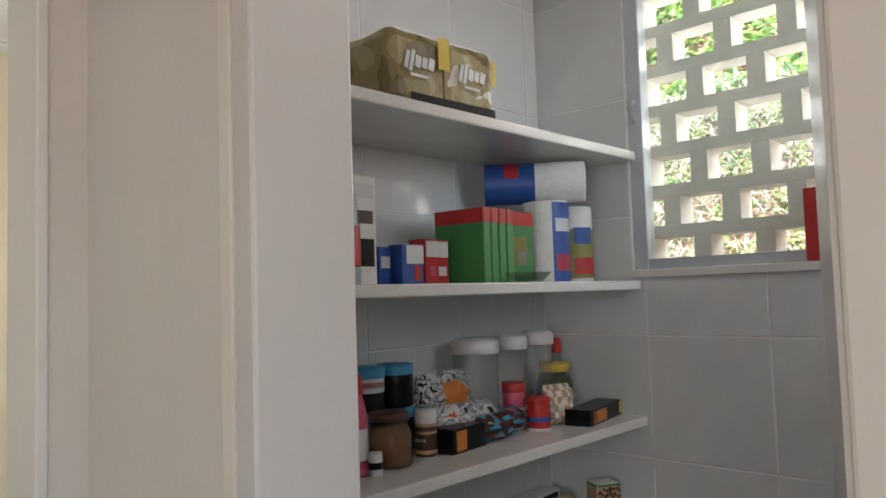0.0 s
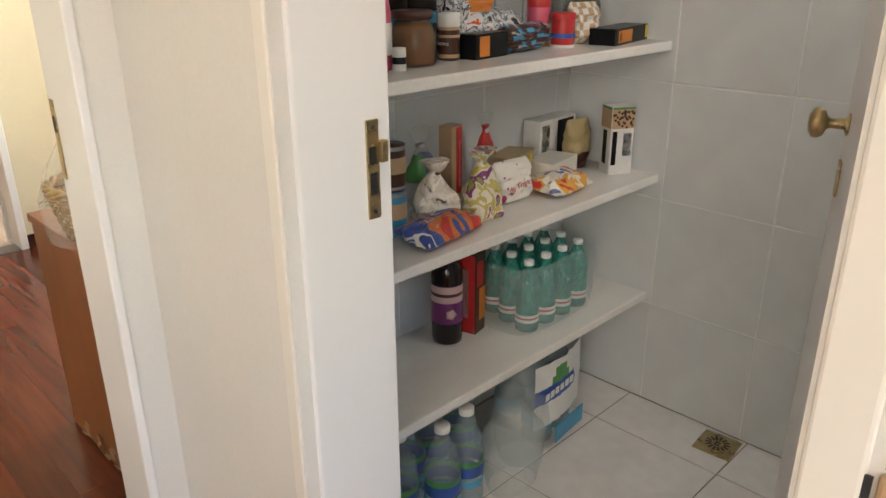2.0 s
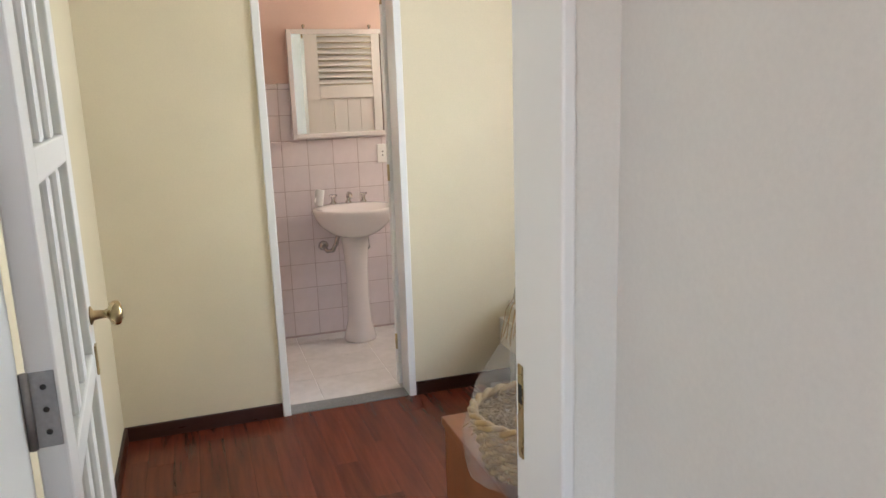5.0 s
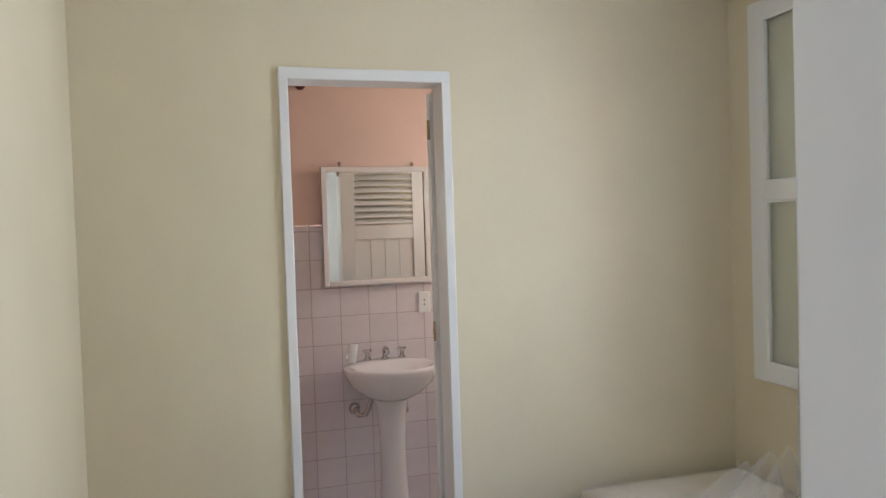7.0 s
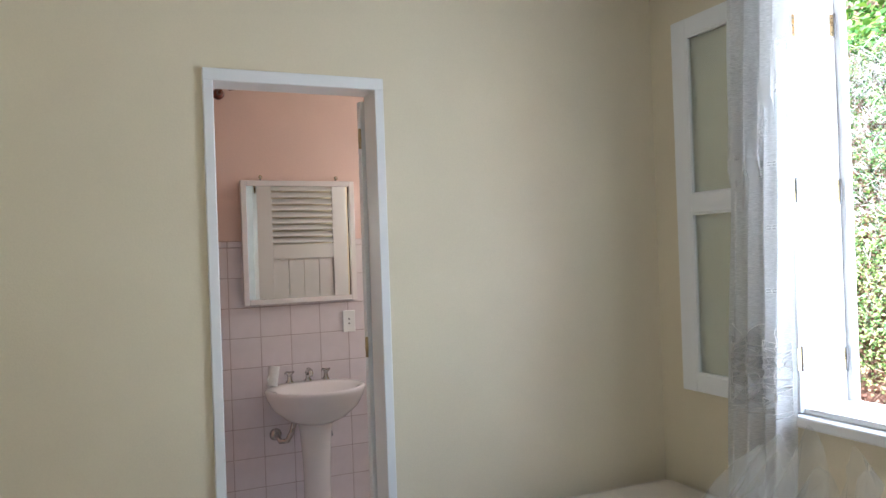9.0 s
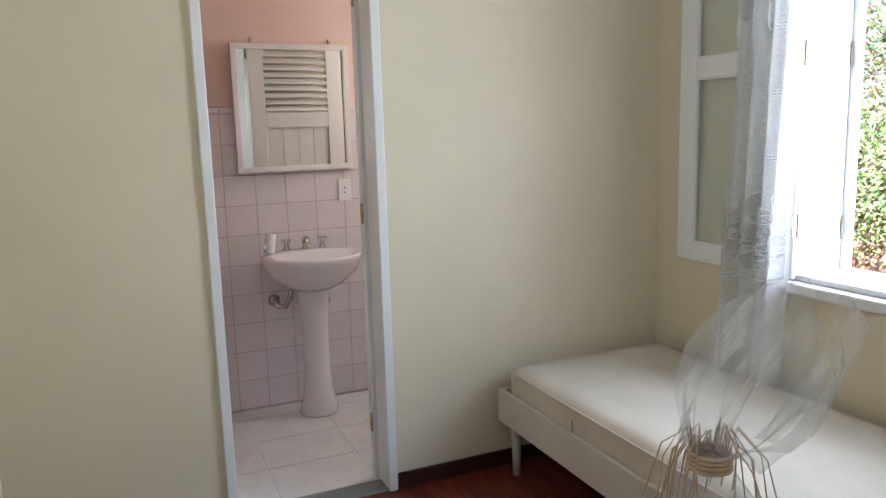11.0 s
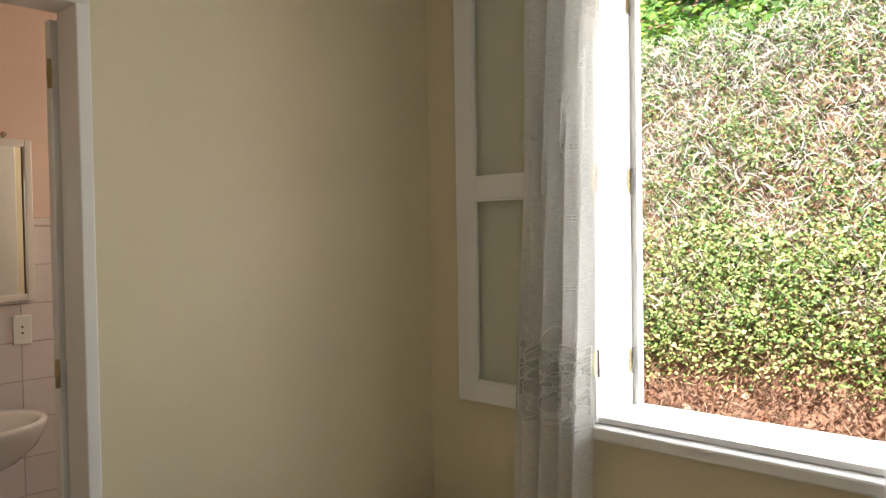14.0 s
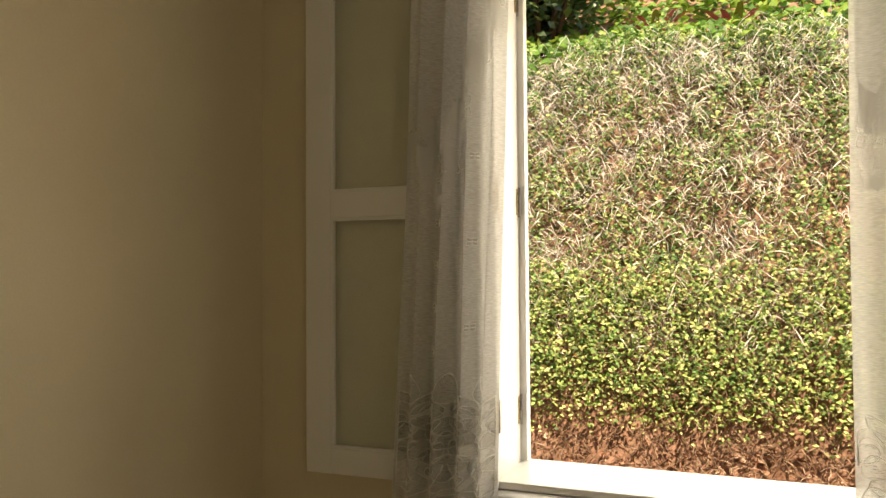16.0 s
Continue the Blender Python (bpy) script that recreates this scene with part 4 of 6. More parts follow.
roll_pack("paper_towel", pose(1.055, -0.17, z), 0.062, 0.215, PAPER, ((232, 330, 0.0, 0.98, BLUE), (240, 300, 0.62, 0.78, WHITEP), (240, 300, 0.14, 0.34, RED)), "kitchen paper roll in blue, white and red film")
roll_pack("paper_towel", pose(1.20, -0.16, z), 0.055, 0.21, PAPER, ((150, 340, 0.05, 0.70, OLIVE), (215, 290, 0.1, 0.32, RED), (215, 275, 0.5, 0.72, BLUE)), "kitchen paper roll in olive and red film")
roll_pack("paper_towel", pose(0.975, -0.03, z + 0.272, 0, 90, -52), 0.056, 0.27, PAPER, ((60, 350, 0.0, 0.50, BLUE), (200, 262, 0.20, 0.34, RED)), "twin pack of kitchen paper lying on top of the others")
packet("juice_carton", 1.335, -0.775, PZ0 + 0.022, 0.05, 0.075, 0.175, 90, RED, "red, white and gold carton on the pantry window sill", [(0, 0.6, 0.9, 0.5, PINKP), (0.1, 0.25, 0.7, 0.2, WHITEP), (0, 0.08, 1, 0.16, GOLD)], [(0, 0.5, 0.7, 0.9, YELLOW)])

# third shelf
z = SH[2]
sauce_bottle("ketchup_bottle", 0.385, -0.165, z, 0.030, 0.20, PINKP, RED, WHITEP, "ketchup bottle with a red cap and white label")
tin("spice_pot", 0.405, -0.20, z, 0.014, 0.045, WHITEP, "tiny white spice pot", bands=((0.3, 0.6, BLACK),))
jar("honey_jar", 0.480, -0.160, z, 0.052, 0.112, HONEY, BROWNP, "faceted glass jar of brown honey with a dark lid", square=True)
for i, (dx, dz) in enumerate(((0.0, 0.0), (0.09, 0.0), (0.0, 0.098), (0.09, 0.098))):
    t = tin("coffee_tub", 0.515 + dx, -0.045, z + dz, 0.042, 0.097, COFFEE, "dark plastic tub with a bright blue rim lid, stacked with others", lid=CYAN, bands=((0.45, 0.8, WHITEP), (0.55, 0.7, RED)) if i % 2 == 0 else ((0.45, 0.75, BLACK),), lid_h=0.022)
jar("jam_jar", 0.46, -0.06, z, 0.034, 0.075, RED, RED, "small jam jar with a red lid")
tp = tin("toothpick_pot", 0.598, -0.150, z, 0.024, 0.098, BROWNP, "brown toothpick pot with a white cap and pale lettering bars", lid=WHITEP, bands=((0.66, 0.74, SKIN), (0.50, 0.56, SKIN), (0.06, 0.14, SKIN)), lid_h=0.026)
lettering(tp, "PALITOS", 0.0085, pose(0, -0.0262, 0.036, 90, 0, 0), WHITEP)
bag("snack_bag", 0.745, -0.060, z, 0.21, 0.095, 0.165, 8, INK_SNACK, "silver foil snack bag with an orange print lying on others", [(ORANGE, lambda u, v, w: 0.55 < w < 0.85 and -0.2 < u < 0.25)], seed=3)
bag("snack_bag", 0.74, -0.125, z, 0.22, 0.09, 0.095, -5, INK_SNACK, "crumpled silver snack bag with dark print", [], seed=5)
packet("coffee_brick", 0.685, -0.165, z, 0.125, 0.07, 0.055, 6, BLACK, "black vacuum packet with an orange print", [(-0.25, 0.5, 0.3, 0.8, ORANGE)])
bag("chocolate_bag", 0.850, -0.150, z, 0.21, 0.10, 0.065, 14, BROWNP, "brown chocolate bag with pale blue diamonds", [(CYAN, lambda u, v, w: math.sin(u * 26) * math.sin(w * 14) > 0.45), (FOIL, lambda u, v, w: math.sin(u * 26 + 2) * math.sin(w * 14 + 1) > 0.6)], seed=8)
tin("yeast_tin", 0.960, -0.115, z, 0.029, 0.118, WHITEP, "white, yellow and red tin with a coral lid", lid=RED, bands=((0.0, 0.10, SKIN), (0.16, 0.24, RED), (0.30, 0.40, RED), (0.48, 0.82, PINKP)), lid_h=0.022)
tin("baking_powder_tin", 0.985, -0.175, z, 0.030, 0.082, RED, "small red baking powder tin with a dark blue edge", lid=RED, bands=((0.0, 0.08, WHITEP), (0.28, 0.42, BLUE)))
bag("biscuit_bag", 1.080, -0.165, z, 0.095, 0.07, 0.105, -20, FLOUR, "open white bag with an orange checked print", [(SKIN, lambda u, v, w: math.sin(u * 24) * math.sin(w * 18) > 0)], seed=11)
packet("cream_packet", 1.06, -0.07, z, 0.09, 0.05, 0.05, 20, WHITEP, "small white and brown packet", [(0.1, 0.5, 0.5, 0.5, BROWNP)])
jar("pickle_jar", 1.190, -0.085, z, 0.052, 0.150, PICKLE, YELLOW, "glass jar of green pickles with a gold lid", level=0.76)
sauce_bottle("dressing_bottle", 1.255, -0.050, z, 0.030, 0.215, JARG, RED, WHITEP, "clear dressing bottle with a red cap")
packet("dessert_tray", 1.185, -0.215, z, 0.225, 0.075, 0.042, 10, BLACK, "flat black tray packet with an amber print and yellow tab", [(-0.22, 0.5, 0.40, 0.72, ORANGE), (-0.36, 0.5, 0.06, 0.5, BROWNP), (0.44, 0.55, 0.08, 0.8, YELLOW)])
for x, r, h in ((0.875, 0.062, 0.235), (1.025, 0.044, 0.235), (1.145, 0.046, 0.24)):
    t = thing("storage_tub", pose(x, -0.06, z), "clear frosted storage tub with a ribbed white lid", "tub", "storage tubs on the shelf")
    part("tub", lathe([(0, 0.002), (r * 0.9, 0), (r * 0.94, 0.01), (r * 0.94, h - 0.03)], 24), TUBP, t)
    part("lid", lathe([(r * 1.0, h - 0.035), (r * 1.04, h - 0.033), (r * 1.04, h - 0.006), (r * 0.9, h), (r * 0.8, h + 0.004), (0, h + 0.006)], 24), WHITEP, t)

# fourth shelf
z = SH[3]
for k in range(2):
    tin("food_can", 0.435, -0.125, z + k * 0.105, 0.036, 0.103, CYAN if k == 0 else BROWNP, "printed food can with a steel rim, one stacked on another", bands=((0.05, 0.12, STEEL), (0.4, 0.75, SKIN), (0.9, 0.99, STEEL)))
bag("breadcrumb_bag", 0.495, -0.285, z, 0.20, 0.05, 0.12, 6, INK_BREAD, "blue, red and orange breadcrumb bag lying flat", seed=14, lay=4)
rosca = [o for o in scene.objects if o.name.startswith("breadcrumb_bag")][0]
lettering(rosca, "Farinha", 0.022, pose(-0.01, 0.062, 0.0475, 4, 0, 0), WHITEP)
lettering(rosca, "de Rosca", 0.022, pose(-0.01, 0.034, 0.0455, 8, 0, 0), WHITEP)
bag("rice_bag", 0.560, -0.140, z, 0.125, 0.09, 0.15, -8, INK_CLEAR, "small clear bag with pale flour inside, tied at the neck", tie=BROWNP, seed=17)
bag("sugar_bag", 0.60, -0.05, z, 0.13, 0.08, 0.205, 15, WRAP, "clear plastic bag with green and blue print, gathered", [(GREEN, lambda u, v, w: u < -0.1 and 0.42 < w < 0.72), (BLUE, lambda u, v, w: u > 0.1 and 0.3 < w < 0.7)], tie=FOIL, seed=19)
packet("stick_box", 0.70, -0.055, z, 0.05, 0.04, 0.20, 12, SKIN, "tall tan box with a red and white side", [(0.15, 0.55, 0.5, 0.85, RED), (0.2, 0.5, 0.12, 0.6, WHITEP)])
bag("toasted_flour_bag", 0.675, -0.185, z, 0.12, 0.085, 0.165, 5, INK_FLOUR, "yellow and purple flour bag twisted shut", tie=GOLD, seed=23)
bag("wheat_flour_bag", 0.80, -0.165, z, 0.135, 0.085, 0.112, -6, INK_WHEAT, "white wheat flour bag with red and purple print", seed=27)
wf = [o for o in scene.objects if o.name.startswith("wheat_flour_bag")][0]
lettering(wf, "de Trigo", 0.020, pose(-0.01, -0.050, 0.056, 84, -12, 0), RED)
bag("red_topped_bag", 0.825, -0.06, z, 0.09, 0.06, 0.21, 10, WRAP, "clear bag with a red heart print, twisted at the top", [(RED, lambda u, v, w: 0.52 < w < 0.86 and abs(u) < 0.3)], tie=WHITEP, seed=31)
packet("gold_box", 0.915, -0.075, z, 0.14, 0.08, 0.095, 16, GOLD, "dull gold food box with a black lid", [(0.3, 0.5, 0.12, 0.8, YELLOW), (-0.1, 0.5, 0.4, 0.3, BROWNP)])
bag("pasta_bag", 0.975, -0.265, z, 0.17, 0.05, 0.13, 6, INK_PASTA, "white and orange pasta bag lying flat", seed=35, lay=6)
packet("white_brick", 1.045, -0.115, z, 0.15, 0.09, 0.065, 10, FLOUR, "white vacuum packed brick", [])
packet("tea_box", 1.165, -0.015, z, 0.19, 0.06, 0.150, 4, WHITEP, "white box with a black flower print", [(0.2, 0.5, 0.45, 0.9, BLACK), (-0.35, 0.55, 0.2, 0.7, FOIL)])
bag("coffee_bag", 1.190, -0.095, z, 0.09, 0.06, 0.150, -10, GOLD, "creased gold coffee bag", [(BROWNP, lambda u, v, w: w < 0.35)], seed=39)
ck = packet("soy_drink_carton", 1.240, -0.200, z, 0.072, 0.062, 0.195, -30, WHITEP, "white drink carton printed with soy beans and dark bars", [(0, 0.83, 0.96, 0.28, SKIN), (0, 0.985, 0.96, 0.03, GREEN), (0.22, 0.45, 0.34, 0.34, FOIL), (-0.33, 0.40, 0.20, 0.50, BLACK)], [(0, 0.83, 0.96, 0.28, SKIN), (0, 0.985, 0.96, 0.03, GREEN), (0.05, 0.40, 0.34, 0.50, BLACK)])
rb = bmesh.new()
for i in range(34):
    turned_b = lathe([(0, -0.005), (0.0045, 0), (0, 0.005)], 6)
    turned(turned_b, pose(random.uniform(-0.032, 0.032), -0.0318, random.uniform(0.138, 0.186)))
    tmp = bpy.data.meshes.new("beans")
    turned_b.to_mesh(tmp)
    turned_b.free()
    rb.from_mesh(tmp)
    bpy.data.meshes.remove(tmp)
part("beans_print", rb, BROWNP, ck)
packet("cracker_box", 1.283, -0.165, z, 0.05, 0.05, 0.13, -30, FLOUR, "small pale carton beside the drink carton", [(0, 0.6, 0.7, 0.3, TILE)])

# fifth shelf
z = SH[4]
wb = thing("wine_bottle", pose(0.655, -0.085, z), "dark wine bottle with a pink and violet label", "bottle")
part("bottle_body", lathe([(0, 0.01), (0.03, 0), (0.040, 0.005), (0.0415, 0.02), (0.0415, 0.20), (0.034, 0.225), (0.016, 0.25), (0.0145, 0.31), (0.016, 0.312), (0.016, 0.325), (0, 0.325)], 24), WINE, wb)
part("paper_label", lathe([(0.042, 0.065), (0.0424, 0.066), (0.0424, 0.172), (0.042, 0.173)], 24), PURPLE, wb, "violet label with a pink band")
part("label_band", lathe([(0.0425, 0.125), (0.0428, 0.126), (0.0428, 0.170), (0.0425, 0.171)], 24), PALEP, wb)
part("label_lettering_bar", lathe([(0.0429, 0.143), (0.0431, 0.144), (0.0431, 0.151), (0.0429, 0.152)], 24), BROWNP, wb)
part("label_mark", turned(lathe([(0, 0), (0.016, 0), (0.008, 0.002), (0, 0.002)], 5), pose(-0.022, -0.037, 0.094, 90, 0, -30)), PALEP, wb)
packet("wafer_box", 0.745, -0.085, z, 0.055, 0.065, 0.235, 14, BROWNP, "tall dark red wafer box with an orange print", [(0.15, 0.36, 0.6, 0.4, ORANGE), (-0.1, 0.75, 0.6, 0.3, RED)], [(0, 0.5, 0.9, 0.96, RED), (0, 0.5, 0.3, 0.6, WHITEP)])
for j in range(3):
    for i in range(4):
        water_bottle("green_water_bottle", 0.852 + i * 0.075 + j * 0.014, -0.200 + j * 0.072, z, 0.033, 0.208, PETG, TILE, WHITEP, "small green plastic water bottle in a shrink-wrapped pack", "green water bottles", band=(0.16, 0.27))
sw = thing("shrink_wrap", pose(0.97, -0.125, z), "torn clear shrink wrap round a pack of green bottles", "wrap")
bm = bmesh.new()
n = 36
rows_w = []
for k, (zz, gr) in enumerate(((0.003, 1.0), (0.05, 1.02), (0.11, 1.03), (0.16, 1.0), (0.19, 0.93))):
    rows_w.append([bm.verts.new((0.185 * gr * math.copysign(abs(math.cos(2 * math.pi * i / n)) ** 0.5, math.cos(2 * math.pi * i / n)) * (1 + 0.04 * noise.noise((i * 0.7, k, 1))), 0.115 * gr * math.copysign(abs(math.sin(2 * math.pi * i / n)) ** 0.5, math.sin(2 * math.pi * i / n)) * (1 + 0.05 * noise.noise((i * 0.7, k, 3))), zz + 0.012 * noise.noise((i * 0.9, k, 5)) * (k > 0))) for i in range(n)])
for p, q in zip(rows_w, rows_w[1:]):
    for i in range(n):
        bm.faces.new((p[i], p[(i + 1) % n], q[(i + 1) % n], q[i])).smooth = True
part("film", bm, WRAP, sw)

# pantry floor
for i, (x, y) in enumerate(((0.34, -0.235), (0.435, -0.285), (0.53, -0.275), (0.435, -0.16), (0.53, -0.15), (0.625, -0.16))):
    t = water_bottle("large_water_bottle", x, y, 0.0, 0.045, 0.305, PETC, WHITEP, CYAN, "large clear plastic water bottle with a blue label", "large water bottles", band=(0.30, 0.36))
    r = 0.045
    part("label_top", lathe([(r * 1.006, 0.12), (r * 1.014, 0.121), (r * 1.014, 0.150), (r * 1.006, 0.151)], 20), BLUE, t)
    part("label_leaf", lathe([(r * 1.004, 0.151), (r * 1.012, 0.152), (r * 1.012, 0.162), (r * 1.004, 0.166)], 20), GREEN, t)


def film_bag(name, x, y, z, w, d, h, label, seed, mt=WRAP):
    t = thing(name, pose(x, y, z), label, "bag")
    bm = bmesh.new()
    rings, n, m = [], 12, 26
    for i in range(n + 1):
        v = i / n
        s = (0.82 + 0.3 * math.sin(v * 2.6)) * (1 - 0.72 * max(0, v - 0.62) / 0.38)
        rings.append([bm.verts.new((w / 2 * s * math.cos(2 * math.pi * k / m) * (1 + 0.16 * noise.noise((math.cos(2 * math.pi * k / m) * 2 + seed, v * 3, math.sin(2 * math.pi * k / m) * 2))), d / 2 * s * math.sin(2 * math.pi * k / m) * (1 + 0.2 * noise.noise((k * 0.7, v * 4, seed))), 0.002 + h * v * (1 + 0.05 * noise.noise((k * 0.8, seed, v)) * (i > 0)))) for k in range(m)])
    for p, q in zip(rings, rings[1:]):
        for k in range(m):
            bm.faces.new((p[k], p[(k + 1) % m], q[(k + 1) % m], q[k])).smooth = True
    part("film", bm, mt, t)
    return t


film_bag("plastic_wrap", 0.685, -0.30, 0.0, 0.19, 0.13, 0.255, "crumpled clear plastic wrap standing on the pantry floor", 2)
film_bag("plastic_wrap", 0.795, -0.235, 0.0, 0.15, 0.14, 0.285, "crumpled clear plastic wrap standing on the pantry floor", 6)
for i, (x, y) in enumerate(((0.90, -0.215), (1.0, -0.205), (0.90, -0.11), (1.0, -0.10))):
    water_bottle("large_water_bottle", x, y, 0.0, 0.047, 0.315, PETC, WHITEP, CYAN, "large clear plastic water bottle with a blue label", "large water bottles", band=(0.17, 0.33))
pk = thing("printed_pack_film", pose(0.915, -0.268, 0.0, rz=6), "white and blue printed film of a water bottle pack", "packet")
bm = bmesh.new()
n = 18
gr = [[bm.verts.new((-0.125 + 0.25 * i / n, -0.004 - 0.018 * math.sin(math.pi * i / n) + 0.006 * noise.noise((i * 0.6, j * 0.8, 3)), 0.10 + 0.20 * j / 8)) for j in range(9)] for i in range(n + 1)]
for i in range(n):
    for j in range(8):
        bm.faces.new((gr[i][j], gr[i + 1][j], gr[i + 1][j + 1], gr[i][j + 1])).smooth = True
fm = part("film", bm, WHITEP, pk, "white printed film")
fm.data.materials.append(BLUE)
fm.data.materials.append(GREEN)
for poly in fm.data.polygons:
    c = poly.center
    if 0.175 < c.z < 0.232 + 0.1 * (c.x - 0.02) and c.x < 0.075:
        poly.material_index = 1
    elif 0.225 < c.z < 0.285 and abs(c.x + 0.01) < 0.05 - (c.z - 0.225) * 0.6:
        poly.material_index = 2
part("lettering_bar", boxes(*[((-0.10 + 0.026 * k, -0.0265, 0.195), (-0.082 + 0.026 * k, -0.0245, 0.215)) for k in range(6)]), WHITEP, pk)
part("lower_band", boxes(((-0.04, -0.03, 0.03), (0.115, -0.026, 0.085)), bevel=0.001), CYAN, pk, "light blue band")

# floor drain
dr = thing("floor_drain", pose(1.235, -0.622, -0.0005, rz=4), "square brass floor drain with a slotted round grate", "drain")
part("plate", box(bmesh.new(), (-0.055, -0.055, 0), (0.055, 0.055, 0.004), 0.001), BRASS, dr)
part("grate", lathe([(0, 0.004), (0.040, 0.004), (0.041, 0.006), (0.039, 0.0065), (0, 0.0065)], 24), BRASS, dr)
bm = bmesh.new()
for i in range(14):
    a = 2 * math.pi * i / 14
    b2 = box(bmesh.new(), (0.018, -0.0028, 0.0066), (0.035, 0.0028, 0.0072))
    turned(b2, pose(0, 0, 0, 0, 0, math.degrees(a)))
    tmp = bpy.data.meshes.new("slots")
    b2.to_mesh(tmp)
    b2.free()
    bm.from_mesh(tmp)
    bpy.data.meshes.remove(tmp)
for x in (-0.006, 0.006):
    box(bm, (x - 0.003, -0.008, 0.0066), (x + 0.003, 0.008, 0.0072))
part("slot", bm, DARK, dr)

# ---- bedroom ----
CABZ = 0.68
cb = thing("low_cabinet", pose(-0.042, 0.15, 0), "low brown veneered cabinet with a peeling base beside the door", "cabinet")
part("side_panel", box(bmesh.new(), (0, 0.0, 0.0), (0.018, 0.703, 0.655), 0.002), CABW, cb)
part("side_panel", box(bmesh.new(), (0.432, 0.0, 0.0), (0.45, 0.703, 0.655), 0.002), CABW, cb)
part("back_panel", box(bmesh.new(), (0.018, 0.0, 0.03), (0.432, 0.012, 0.655)), CABW, cb)
part("front_panel", box(bmesh.new(), (0.019, 0.685, 0.05), (0.431, 0.703, 0.653), 0.003), CABW, cb)
part("bottom", box(bmesh.new(), (0.018, 0.012, 0.05), (0.432, 0.685, 0.068)), CABW, cb)
part("top", box(bmesh.new(), (-0.006, 0.0, 0.656), (0.456, 0.711, 0.68), 0.003), CABW, cb)
for i in range(9):
    y = 0.10 + i * 0.055 + random.uniform(-0.02, 0.02)
    s = random.uniform(0.014, 0.03)
    bm = bmesh.new()
    n = 5
    lo = [bm.verts.new((-0.001 - 0.012 * (k / n) ** 2 - 0.004 * random.random(), y + s * 0.9 * (k / n) * random.choice((-1, 1)), 0.035 + s - s * 1.5 * k / n)) for k in range(n + 1)]
    hi = [bm.verts.new((v.co.x - 0.001, v.co.y + s * (1 + 0.4 * random.random()), v.co.z + 0.004)) for v in lo]
    for k in range(n):
        bm.faces.new((lo[k], lo[k + 1], hi[k + 1], hi[k]))
    bmesh.ops.solidify(bm, geom=list(bm.faces), thickness=0.0012)
    part("veneer_flake", bm, SKIN if i % 3 else CABW, cb, "peeling veneer flake")

bk = thing("straw_basket", pose(0.066, 0.545, CABZ), "woven straw basket of shredded straw on the cabinet", "basket")
bm = bmesh.new()
R0, R1, BH, n = 0.105, 0.135, 0.125, 44
for k in range(11):
    zc = 0.007 + k * (BH - 0.012) / 10
    r = R0 + (R1 - R0) * k / 10
    pts = [((r + 0.005 * (1 if (i + k) % 2 else -1)) * math.cos(2 * math.pi * i / n), (r + 0.005 * (1 if (i + k) % 2 else -1)) * math.sin(2 * math.pi * i / n), zc) for i in range(n + 1)]
    tube(pts, 0.0058, 5, bm)
part("weave", bm, STRAW, bk)
bm = bmesh.new()
for i in range(22):
    a = 2 * math.pi * i / 22
    tube([(R0 * math.cos(a), R0 * math.sin(a), 0.0), (R1 * math.cos(a), R1 * math.sin(a), BH + 0.004)], 0.0045, 5, bm)
part("stake", bm, STRAW, bk)
bm = bmesh.new()
for ph in (0, 1):
    tube([((R1 + 0.006 * math.cos(i * 1.2 + ph * math.pi)) * math.cos(2 * math.pi * i / 60), (R1 + 0.006 * math.cos(i * 1.2 + ph * math.pi)) * math.sin(2 * math.pi * i / 60), BH + 0.006 + 0.006 * math.sin(i * 1.2 + ph * math.pi)) for i in range(61)], 0.007, 6, bm)
part("rim", bm, STRAW, bk, "braided straw rim")
part("base", lathe([(0, 0.002), (R0, 0.002), (R0, 0.008), (0, 0.008)], 24), STRAW, bk)
bm = bmesh.new()
for i in range(260):
    a, r = random.uniform(0, 6.28), R1 * 0.92 * math.sqrt(random.random())
    p = Vector((r * math.cos(a), r * math.sin(a), BH * 0.78 + 0.05 * random.random() * (1 - r / R1)))
    d = Vector((random.uniform(-1, 1), random.uniform(-1, 1), random.uniform(-0.3, 0.6))).normalized() * 0.04
    tube([p - d, p + Vector((0, 0, 0.012)), p + d], 0.0014, 3, bm)
part("straw_filling", bm, STRAW, bk, "shredded straw")

cel = thing("cellophane_wrap", pose(0.066, 0.545, CABZ), "clear crinkled cellophane tied with raffia round the basket", "wrap")
bm = bmesh.new()
rings, m = [], 72
prof = [(0.150, 0.001), (0.150, 0.05), (0.148, 0.11), (0.132, 0.18), (0.085, 0.26), (0.034, 0.33), (0.022, 0.355), (0.040, 0.375), (0.062, 0.40), (0.074, 0.425), (0.080, 0.45), (0.080, 0.475), (0.072, 0.50), (0.055, 0.52)]
for i, (r, zz) in enumerate(prof):
    ring = []
    for k in range(m):
        a = 2 * math.pi * k / m
        f = 1 + (0.10 if i < 5 else 0.22) * noise.noise((math.cos(a) * 3.2, math.sin(a) * 3.2, zz * 7)) + (0.22 if i > 6 else 0.05) * noise.noise((math.cos(a) * 9, math.sin(a) * 9, zz * 30))
        ring.append(bm.verts.new((r * f * math.cos(a) + max(0, zz - 0.355) * 0.6, r * f * math.sin(a) - max(0, zz - 0.355) * 0.2, zz + (0.10 * noise.noise((math.cos(a) * 2.4, math.sin(a) * 2.4, 5)) if i > 7 else 0))))
    rings.append(ring)
for p, q in zip(rings, rings[1:]):
    for k in range(m):
        bm.faces.new((p[k], p[(k + 1) % m], q[(k + 1) % m], q[k])).smooth = k % 3 > 0
part("film", bm, FILM, cel)
bm = bmesh.new()
